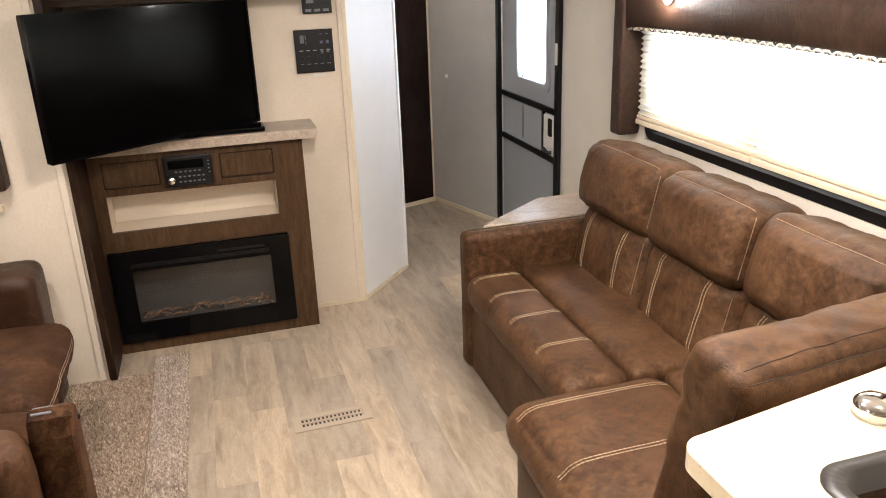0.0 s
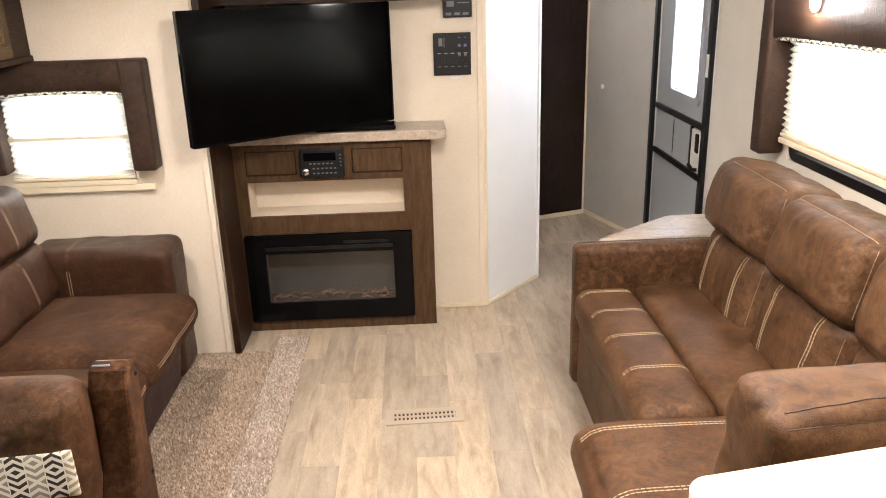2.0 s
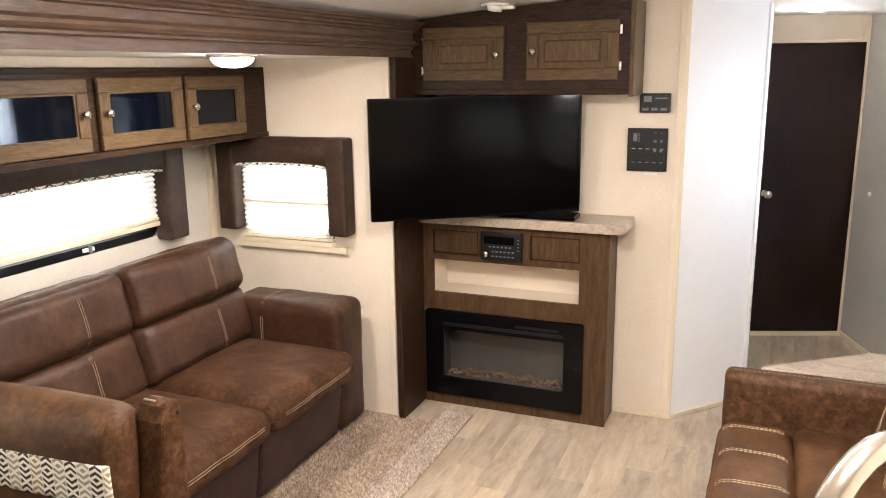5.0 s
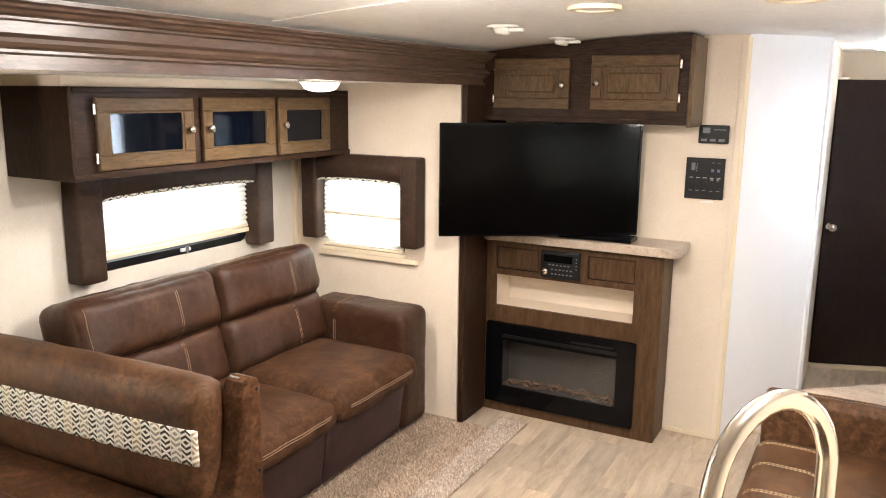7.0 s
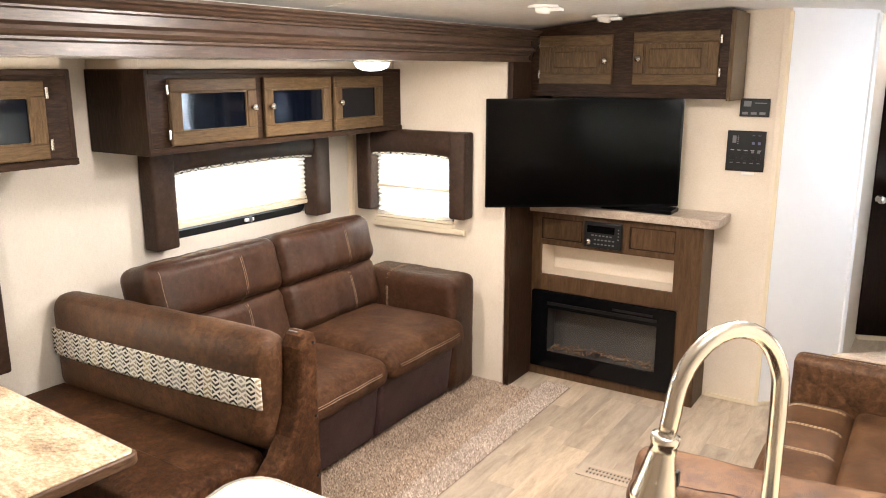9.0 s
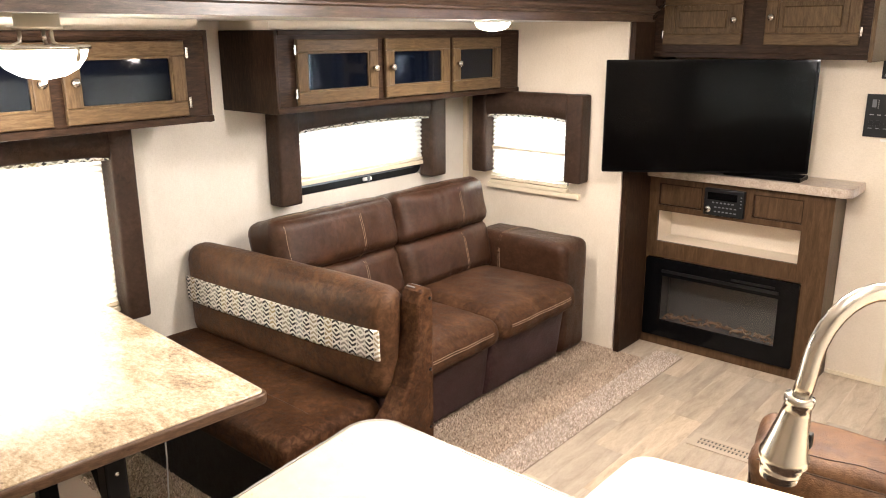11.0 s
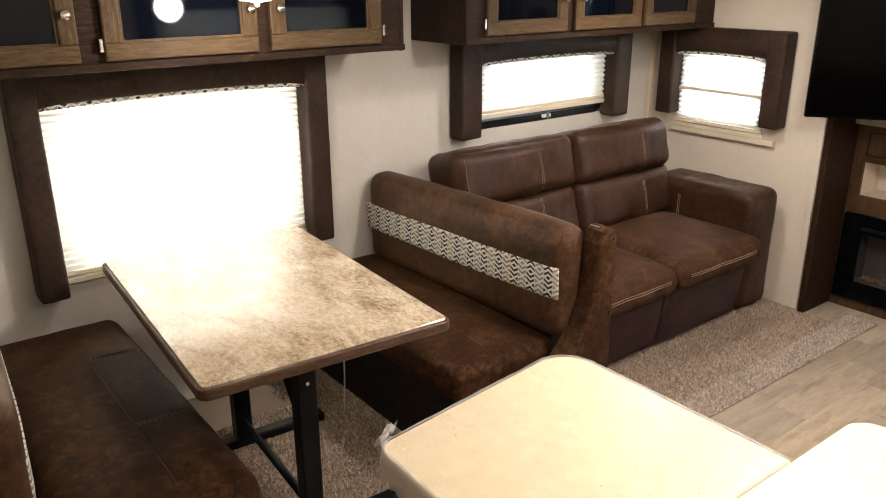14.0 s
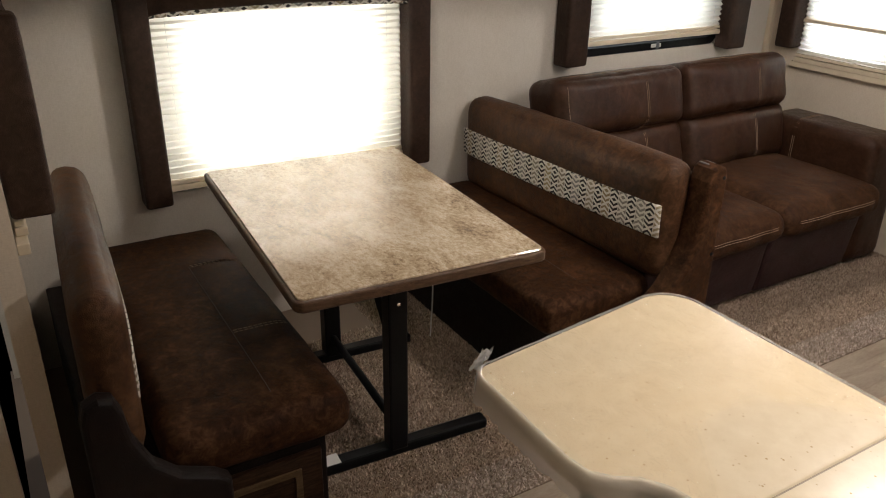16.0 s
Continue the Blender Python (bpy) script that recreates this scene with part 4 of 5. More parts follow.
valance(1.40, 3.135, 0.955, 1.66, EX, 0.085, 1.41, ZIG_Y, "brown padded valance around lounge window", 0.105)
hook = thing("shade_bracket", "small metal shade bracket beside the sofa window", "bracket", (-1.47, 3.04, 0.93))
part("bracket", moved(box(3.025, 3.037, 0.93, 1.20, 0.004, 0.03, 0.002), SX), NICKEL, hook)
part("foot", moved(box(3.02, 3.05, 0.925, 0.945, 0.004, 0.045, 0.002), SX), NICKEL, hook)
# glowing disc stands in for bright light falling on the valance, no fitting there
vl = thing("valance_light", "small glowing disc standing in for a hot spot on the lounge valance", "lamp", (1.826, 2.72, 1.56))
part("diffuser", moved(lathe([(0.032, 0), (0.032, 0.006), (0.02, 0.012), (0.004, 0.014)], 20), pose(1.823, 2.72, 1.545, 0, -90, 0)), LAMP_GLASS, vl, "glowing disc for the hot spot", True)

# ---- overhead cabinets in the slide-out ----
def overhead(y0, y1, doors, label, side=True):
    c = thing("overhead_cabinet", label, "cabinet", (-1.31, (y0 + y1) / 2, 1.38), "overhead cabinets")
    part("body", box(-1.498, -1.122, y0 + 0.018, y1, 1.398, 1.708), WOOD_Y, c)
    for y in ((y0,) if y1 > 3 else (y1 - 0.02,)):
        part("end_panel", box(-1.498, -1.118, y, y + 0.018, 1.375, 1.709, 0.004), WOOD_Z, c)
    part("light_rail", box(-1.128, -1.112, y0, y1, 1.378, 1.402, 0.003), WOOD_Y, c)
    part("top_rail", box(-1.130, -1.1165, y0 + 0.02, y1 - 0.02, 1.688, 1.707, 0.003), WOOD_Y, c)
    part("filler_board", box(-1.496, -1.16, y0 + 0.01, y1 - 0.01, 1.709, 1.747), WALL, c, "cream filler board")
    part("bottom_board", box(-1.495, -1.13, y0 + 0.02, y1 - 0.02, 1.384, 1.396), WOOD_Y, c)
    M = on_x(-1.120, 1)
    for u0, u1, knob, hinge in doors:
        cabinet_door(c, u0, u1, 1.408, 1.672, M, (OAK_Y, OAK_Z), True, (knob, 1.545), ((hinge, 1.455), (hinge, 1.63)) if hinge else ())
    return c


overhead(1.755, 3.425, ((1.855, 2.315, 2.285, 1.846), (2.365, 2.815, 2.395, None), (2.845, 3.235, 2.872, None)), "dark wood overhead cabinet with three dark glass doors above the sofa")
overhead(-0.34, 1.455, ((0.905, 1.345, 0.935, 1.354), (0.37, 0.86, 0.83, 0.361), (-0.20, 0.30, 0.27, None)), "dark wood overhead cabinet with dark glass doors above the dinette")
part("puck_screw", moved(lathe([(0.008, 0), (0.008, 0.004), (0.002, 0.005)], 10), pose(-1.3, 2.0, 1.372)), PALE, bpy.data.objects["overhead_cabinet"])

# ---- lamps ----
def puck(name, place, label, r=0.075):
    p = thing(name, label, "lamp", place, "ceiling lights")
    x, y, z = place
    part("base", moved(lathe([(r + 0.012, -0.012), (r + 0.012, -0.002), (r, -0.001)], 28), pose(x, y, z)), PALE, p, "white base ring", True)
    part("diffuser", moved(lathe([(0.01, -0.048), (r * 0.55, -0.044), (r * 0.85, -0.034), (r, -0.018), (r, -0.011)], 28), pose(x, y, z)), LAMP_GLASS, p, "glowing frosted dome", True)


puck("slide_ceiling_light", (-0.60, 2.50, 1.748), "round lit dome light on the slide-out ceiling")
lamp = thing("dinette_lamp", "semi-flush lamp with lit frosted bowl and nickel arms", "lamp", (-0.75, 0.70, 1.747))
LM = pose(-0.75, 0.70, 0)
part("canopy", moved(lathe([(0.056, 1.747), (0.056, 1.718), (0.062, 1.716), (0.062, 1.708), (0.012, 1.706)], 28), LM), CREAM_METAL, lamp, "pale nickel canopy", True)
part("bowl", moved(lathe([(0.012, 1.578), (0.055, 1.586), (0.090, 1.606), (0.112, 1.634), (0.120, 1.660), (0.112, 1.660), (0.08, 1.648)], 36), LM), LAMP_GLASS, lamp, "glowing frosted glass bowl", True)
part("rim", moved(lathe([(0.119, 1.656), (0.127, 1.658), (0.127, 1.666), (0.119, 1.668)], 36), LM), NICKEL, lamp, "nickel rim", True)
for a in (20, 140, 260):
    c, s_ = math.cos(radians(a)), math.sin(radians(a))
    part("arm", moved(tube([(0.045 * c, 0.045 * s_, 1.706), (0.047 * c, 0.047 * s_, 1.675), (0.07 * c, 0.07 * s_, 1.664), (0.126 * c, 0.126 * s_, 1.664), (0.132 * c, 0.132 * s_, 1.652), (0.126 * c, 0.126 * s_, 1.632), (0.118 * c, 0.118 * s_, 1.628)], 0.006, 8), LM), NICKEL, lamp, "curved nickel arm", True)
part("finial", moved(lathe([(0.004, 1.566), (0.008, 1.572), (0.012, 1.578), (0.008, 1.582)], 14), LM), NICKEL, lamp, "", True)
for x, y in ((0.06, 3.43), (0.07, 2.75)):
    z = roof(x)
    p = thing("ceiling_sensor", "small white swivelling ceiling fitting on a round plate", "ceiling fitting", (x, y, z), "ceiling fittings")
    part("plate", moved(lathe([(0.062, -0.010), (0.062, -0.001), (0.05, 0.0)], 24), pose(x, y, z)), PALE, p, "", True)
    part("head", moved(lathe([(0.022, -0.034), (0.030, -0.030), (0.034, -0.012), (0.02, -0.008)], 20), pose(x, y, z, 0, 8, 0)), PALE, p, "white plastic head", True)
    part("arm", box(x + 0.03, x + 0.085, y - 0.012, y + 0.012, z - 0.026, z - 0.012, 0.003), PALE, p)
# dome fittings for the assumed lamps, out of view
for x, y, watts in ASSUMED_LAMPS:
    puck("ceiling_light", (x, y, roof(x)), "assumed lit dome light on the ceiling, out of view", 0.085)
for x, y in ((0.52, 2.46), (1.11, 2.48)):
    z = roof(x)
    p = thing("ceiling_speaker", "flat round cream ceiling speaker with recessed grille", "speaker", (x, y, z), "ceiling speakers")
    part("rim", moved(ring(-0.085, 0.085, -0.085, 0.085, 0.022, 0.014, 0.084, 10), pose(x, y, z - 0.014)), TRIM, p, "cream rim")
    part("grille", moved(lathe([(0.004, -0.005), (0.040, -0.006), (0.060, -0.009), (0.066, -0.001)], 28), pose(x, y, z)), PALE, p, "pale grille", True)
seam = bmesh.new()
for n in range(20):
    x0, x1 = -0.36 + 0.112 * n, -0.36 + 0.112 * (n + 1)
    low = [seam.verts.new((x, 1.955 + dy, roof(x) - dz)) for x in (x0, x1) for dy, dz in ((-0.011, -0.002), (-0.011, 0.003), (0.011, 0.003), (0.011, -0.002))]
    for k in range(4):
        seam.faces.new((low[k], low[(k + 1) % 4], low[4 + (k + 1) % 4], low[4 + k]))
structure("ceiling_seam", seam, CEILING, "flat cream strip over the ceiling panel joint", "trim")
structure("ceiling_joint", moved(box(-0.41, -0.385, -1.7, 3.58, 1.897, 1.905, 0.002), Matrix()), CEILING, "white ceiling edge strip", "trim")
hl = thing("hall_light", "small lit round hall ceiling light", "lamp", (1.35, 4.95, roof(1.35)), "ceiling lights")
part("diffuser", moved(lathe([(0.03, -0.02), (0.05, -0.012), (0.055, -0.001)], 24), pose(1.35, 4.95, roof(1.35))), LAMP_GLASS, hl, "glowing lens", True)


# ---- slide-out sofa ----
sofa = thing("slide_sofa", "dark brown leather two-seat sofa with pale double stitching", "sofa", (-1.0, 2.5, 0.0))
FLARE = Matrix(((1, 0, 0.13, -0.004), (0, 1, 0, 0), (0, 0, 1, 0), (0, 0, 0, 1)))
part("base", moved(puffy(-1.40, -0.595, 1.74, 2.455, 0.03, 0.385, 0.02, (0.006, 0, 0), 8, 0.003), FLARE), BASE_SKY_TINT, sofa, "", True)
part("base", moved(puffy(-1.40, -0.595, 2.462, 3.09, 0.03, 0.385, 0.02, (0.006, 0, 0), 8, 0.003, 3), FLARE), BASE_SKY_TINT, sofa, "", True)
for y0, y1, sd in ((1.715, 2.425, 1.0), (2.435, 3.075, 5.0)):
    seat = part("seat_cushion", puffy(-1.15, -0.462, y0, y1, 0.335, 0.465, 0.055, (0.008, 0, 0.024), 18, 0.006, sd), SEAT_LEATHER, sofa, "", True)
    part("front_stitching", stitches(seat, [[(-0.3, y0 + 0.05, 0.418), (-0.3, y1 - 0.05, 0.418)], [(-0.3, y0 + 0.05, 0.409), (-0.3, y1 - 0.05, 0.409)]], (-1, 0, 0), 0.026, 0.002, 0.0011), THREAD_DULL, seat, "pale double stitching")
LEAN = Matrix.Translation((-1.06, 0, 0.46)) @ Matrix.Rotation(radians(-14), 4, "Y") @ Matrix.Translation((1.06, 0, -0.46))
for y0, y1, sd in ((1.70, 2.415, 2.0), (2.42, 3.115, 7.0)):
    low = part("back_cushion", moved(puffy(-1.22, -1.02, y0, y1, 0.44, 0.720, 0.060, (0.034, 0, 0), 20, 0.007, sd), LEAN), SOFA_LEATHER, sofa, "", True)
    top = part("head_cushion", moved(puffy(-1.24, -1.005, y0 - 0.002, y1 - 0.002, 0.690, 0.950, 0.052, (0.042, 0, 0.004), 20, 0.007, sd + 1), LEAN), SOFA_LEATHER, sofa, "", True)
    ym = y0 + (y1 - y0) * 0.62
    for piece in (low, top):
        part("stitching", stitches(piece, [[(-0.5, ym + d, 0.40), (-0.5, ym + d, 1.0)] for d in (-0.005, 0.005)], (-1, 0, 0), 0.026, 0.002, 0.0011), THREAD_DULL, piece, "pale double stitching")
    if y0 < 2:
        part("edge_stitching", stitches(top, [[(-0.5, y0 + 0.040, 0.66), (-0.5, y0 + 0.040, 1.0)]], (-1, 0, 0), 0.020, 0.004, 0.0011), THREAD_DULL, top, "pale edge stitching")
    part("top_seam", stitches(top, [[(-1.17, y0 + 0.06, 1.3), (-1.17, y1 - 0.06, 1.3)]], (0, 0, -1), 0.026, 0.002, 0.0011), THREAD_DULL, top, "pale seam stitching")
arm = part("arm", puffy(-1.18, -0.575, 3.095, 3.345, 0.03, 0.635, 0.045, (0, 0.0, 0.008), 12, 0.004, 9), SOFA_LEATHER, sofa, "", True)
part("arm_stitching", stitches(arm, [[(-0.99 + d, 3.06, 0.60), (-0.99 + d, 3.33, 0.60)] for d in (-0.005, 0.005)], (0, 0, -1), 0.026, 0.002, 0.0011), THREAD_DULL, arm, "pale double stitching")
part("arm_side_stitching", stitches(arm, [[(-0.99 + d, 2.9, 0.45), (-0.99 + d, 2.9, 0.60)] for d in (-0.005, 0.005)], (0, 1, 0), 0.026, 0.002, 0.0011), THREAD_DULL, arm, "pale double stitching")
for x, y in ((-0.65, 3.25), (-0.65, 1.8)):
    part("foot", moved(lathe([(0.02, 0.0), (0.022, 0.035)], 12), pose(x, y, 0)), BLACK, sofa)

# ---- dinette bench beside the sofa ----
bench = thing("dinette_bench", "dark brown leather dinette bench with zigzag fabric band on its backrest", "bench", (-0.9, 1.35, 0.0), "dinette benches")
part("base", box(-1.49, -0.42, 1.16, 1.60, 0.0, 0.33, 0.006), PLINTH_SHADE, bench)
bs = part("seat_cushion", puffy(-1.49, -0.335, 1.09, 1.545, 0.325, 0.452, 0.045, (0.0, 0.0, 0.010), 14, 0.004, 3), LEATHER_DARK, bench, "", True)
part("seat_seam", stitches(bs, [[(-1.4, 1.28, 0.9), (-0.42, 1.28, 0.9)]], (0, 0, -1), 0.02, 0.001, 0.0012), PIPING_DK, bs)
BOLSTER = Matrix.Translation((-0.27, 0, 0.66)) @ Matrix.Rotation(radians(-1.7), 4, "Y") @ Matrix.Translation((0.27, 0, -0.66))
bb = part("backrest", moved(puffy(-1.49, -0.275, 1.49, 1.625, 0.455, 0.862, 0.06, (0, 0.012, 0.008), 16, 0.004, 12), BOLSTER), BENCH_LEATHER, bench, "", True)


def band(u0, u1, v0, v1, at, swell):
    """A sewn strip of patterned cloth lying over a swollen backrest."""
    bm = bmesh.new()
    last = None
    for n in range(41):
        f = n / 40
        x = u0 + (u1 - u0) * f
        line = [bm.verts.new((x, at - swell * (1 - (2 * f - 1) ** 4) * (1 - ((z - 0.66) / 0.205) ** 4) - 0.004, z)) for z in [v0 + (v1 - v0) * k / 8 for k in range(9)]]
        if last:
            for k in range(8):
                bm.faces.new((last[k], last[k + 1], line[k + 1], line[k]))
        last = line
    ext = bmesh.ops.extrude_face_region(bm, geom=bm.faces[:])["geom"]
    bmesh.ops.translate(bm, verts=[g for g in ext if isinstance(g, bmesh.types.BMVert)], vec=(0, 0.008, 0))
    return bm


part("fabric_band", moved(band(-1.475, -0.300, 0.617, 0.727, 1.49, 0.0135), BOLSTER), ZIG_X, bb, "white fabric band with black zigzags", True)
# the curved leather end panel that carries the backrest
curve = [(1.655, 0.0), (1.655, 0.83), (1.645, 0.86), (1.615, 0.872), (1.588, 0.86), (1.575, 0.82), (1.568, 0.72), (1.553, 0.62), (1.52, 0.53), (1.475, 0.465), (1.41, 0.41), (1.35, 0.385), (1.33, 0.36), (1.33, 0.0)]
ep = prism(curve, -0.285, -0.195, 0.014, 3)
ends = part("end_panel", moved(ep, Matrix(((0, 0, 1, 0), (1, 0, 0, 0), (0, 1, 0, 0), (0, 0, 0, 1)))), LEATHER_DARK, bench, "curved leather end panel")
part("latch", box(-0.275, -0.235, 1.60, 1.63, 0.858, 0.868, 0.002), GREY_BTN, ends, "grey plastic clip")
for z in (0.40, 0.62, 0.88):
    part("stud", moved(lathe([(0.007, 0), (0.006, 0.004), (0.002, 0.006)], 10), pose(-0.196, 1.632, z - 0.05, 0, 90, 0)), BLACK, ends)

bench2 = thing("dinette_bench", "dark brown leather dinette bench with stitched seat and padded backrest", "bench", (-0.85, 0.1, 0.0), "dinette benches")
part("base", box(-1.49, -0.27, -0.24, 0.31, 0.0, 0.33, 0.006), PLINTH_SHADE, bench2)
fr = part("drawer_front", moved(prism([(-0.22, 0.03), (0.29, 0.03), (0.29, 0.28), (-0.22, 0.28)], 0.0, 0.018, 0.004, 2), on_x(-0.272, 1)), WOOD_Y, bench2, "dark wood drawer front")
part("drawer_bead", moved(ring(-0.16, 0.23, 0.08, 0.24, 0.018, 0.024, 0.002, 1), on_x(-0.272, 1)), OAK_Y, fr)
s2 = part("seat_cushion", puffy(-1.49, -0.215, -0.10, 0.375, 0.325, 0.455, 0.05, (0, 0, 0.012), 16, 0.004, 22), LEATHER_DARK, bench2, "", True)
for x in (-1.13, -0.64):
    part("seat_stitching", stitches(s2, [[(x + w, 0.19, 0.9), (x + w, 0.37, 0.9)] for w in (-0.006, 0.006)], (0, 0, -1), 0.010, 0.005, 0.0012), THREAD_DULL, s2, "pale double stitching")
part("seat_seam", stitches(s2, [[(-1.13, 0.185, 0.9), (-0.28, 0.185, 0.9)]], (0, 0, -1), 0.02, 0.001, 0.0012), PIPING_DK, s2)
SKEW = Matrix.Translation((-0.67, -0.155, 0)) @ Matrix.Rotation(radians(-3.6), 4, "Z") @ Matrix.Translation((0.67, 0.155, 0))
b2 = part("backrest", moved(puffy(-1.19, -0.195, -0.208, -0.106, 0.455, 0.865, 0.048, (0, 0.01, 0.008), 14, 0.005, 31), SKEW), BENCH_LEATHER, bench2, "worn brown leather backrest", True)
bn = moved(band(-1.17, -0.235, 0.60, 0.71, 0.0, 0.0125), Matrix(((1, 0, 0, 0), (0, -1, 0, -0.106), (0, 0, 1, 0), (0, 0, 0, 1))))
part("fabric_band", moved(bn, SKEW), ZIG_X, b2, "white fabric band with black zigzags", True)
# end panel in the same shade-darkened colour as the bench base
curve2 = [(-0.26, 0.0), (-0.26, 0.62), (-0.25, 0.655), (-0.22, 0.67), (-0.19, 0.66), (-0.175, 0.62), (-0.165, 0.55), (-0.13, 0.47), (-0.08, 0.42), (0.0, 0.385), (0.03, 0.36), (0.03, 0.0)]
part("end_panel", moved(prism(curve2, -0.205, -0.15, 0.014, 3), Matrix(((0, 0, 1, 0), (1, 0, 0, 0), (0, 1, 0, 0), (0, 0, 0, 1)))), PLINTH_SHADE, bench2, "leather end panel")

# ---- dinette table ----
TABLE_TURN = Matrix.Translation((-0.745, 0.635, 0)) @ Matrix.Rotation(radians(-3.6), 4, "Z") @ Matrix.Translation((0.745, -0.635, 0))
table = thing("dinette_table", "tan stone-look laminate table with brown edge and black folding legs", "table", (-0.75, 0.63, 0.0))
part("tabletop", prism(rounded(-1.258, -0.226, 0.283, 0.985, [0.010, 0.022, 0.022, 0.010]), 0.705, 0.737, 0.002, 1), TABLE_TOP, table, "mottled tan laminate surface")
part("edge_band", prism(rounded(-1.265, -0.216, 0.273, 0.995, [0.014, 0.028, 0.028, 0.014]), 0.700, 0.732, 0.007, 3), TABLE_EDGE, table, "brown moulded edge")
for x in (-0.45, -1.05):
    leg = part("leg", box(x - 0.03, x + 0.03, 0.60, 0.66, 0.03, 0.698, 0.006), METAL, table, "black steel leg")
    part("foot", box(x - 0.025, x + 0.025, 0.36, 0.95, 0.006, 0.042, 0.008), METAL, leg)
    part("top_plate", box(x - 0.03, x + 0.03, 0.40, 0.86, 0.680, 0.699, 0.003), METAL, leg)
    part("bolt", moved(lathe([(0.007, 0), (0.006, 0.004), (0.002, 0.006)], 10), pose(x + 0.03, 0.63, 0.55, 0, 90, 0)), CHROME, leg)
part("brace", tube([(-0.45, 0.63, 0.36), (-0.75, 0.63, 0.685)], 0.012, 8), METAL, table, "", True)
part("brace", tube([(-1.05, 0.63, 0.36), (-0.75, 0.63, 0.685)], 0.012, 8), METAL, table, "", True)
part("cross_bar", tube([(-0.45, 0.63, 0.11), (-1.05, 0.63, 0.11)], 0.014, 8), METAL, table, "", True)
part("sticker", box(-0.478, -0.43, 0.372, 0.44, 0.0425, 0.0435), PALE, table, "small white label")
for ob in [o for o in table.children if o.type == "MESH"]:
    ob.data.transform(TABLE_TURN)
    for sub in ob.children:
        sub.data.transform(TABLE_TURN)
cord = thing("white_cord", "thin white cord hanging by the bench base", "cord", (-1.0, 1.06, 0.0))
part("cord", tube([(-1.03, 1.078, 0.325), (-1.02, 1.07, 0.16), (-1.0, 1.05, 0.012)], 0.003, 6), PALE, cord, "", True)

# ---- lounge sofa with chaise ----
lounge = thing("lounge_sofa", "brown distressed leather chaise sofa with pale double stitching", "sofa", (1.5, 2.1, 0.0))
part("base", puffy(1.10, 1.88, 1.95, 2.95, 0.01, 0.335, 0.02, (0.004, 0, 0), 9, 0.003, 40), LEATHER, lounge, "", True)
part("chaise_base", puffy(0.90, 1.88, 1.22, 1.95, 0.01, 0.335, 0.05, (0.004, 0.0, 0), 9, 0.003, 41), LEATHER, lounge, "", True)
larm = part("arm", puffy(1.082, 1.78, 2.945, 3.04, 0.01, 0.625, 0.028, (0.0, 0.006, 0.004), 12, 0.003, 42), LEATHER, lounge, "", True)
part("arm_stitching", stitches(larm, [[(1.11, 2.99, 0.9), (1.70, 2.99, 0.9)]], (0, 0, -1), 0.010, 0.006, 0.0011), THREAD_DULL, larm, "pale stitching")
front = part("front_roll", puffy(1.075, 1.318, 1.965, 2.943, 0.318, 0.463, 0.055, (0.006, 0, 0.010), 12, 0.004, 43), LEATHER, lounge, "", True)
for y in (2.865, 2.67, 2.46, 2.22):
    part("roll_stitching", stitches(front, [[(1.09, y + w, 0.9), (1.31, y + w, 0.9)] for w in (-0.006, 0.006)], (0, 0, -1), 0.010, 0.004, 0.0013), THREAD, front, "pale double stitching")
part("seat_cushion", puffy(1.315, 1.80, 1.965, 2.943, 0.33, 0.463, 0.035, (0, 0, 0.012), 12, 0.004, 44), LEATHER, lounge, "", True)
ch = part("chaise_cushion", puffy(0.865, 1.41, 1.17, 1.960, 0.315, 0.470, 0.075, (0.012, 0.0, 0.018), 14, 0.005, 45), LEATHER, lounge, "", True)
for y in (1.865, 1.58):
    part("chaise_stitching", stitches(ch, [[(0.88, y + w, 0.9), (1.40, y + w, 0.9)] for w in (-0.006, 0.006)], (0, 0, -1), 0.010, 0.004, 0.0013), THREAD, ch, "pale double stitching")
part("chaise_seat", puffy(1.405, 1.80, 1.17, 1.960, 0.33, 0.463, 0.035, (0, 0, 0.012), 10, 0.004, 46), LEATHER, lounge, "", True)
LEAN2 = Matrix.Translation((1.592, 0, 0.442)) @ Matrix.Rotation(radians(13), 4, "Y") @ Matrix.Translation((-1.66, 0, -0.46))
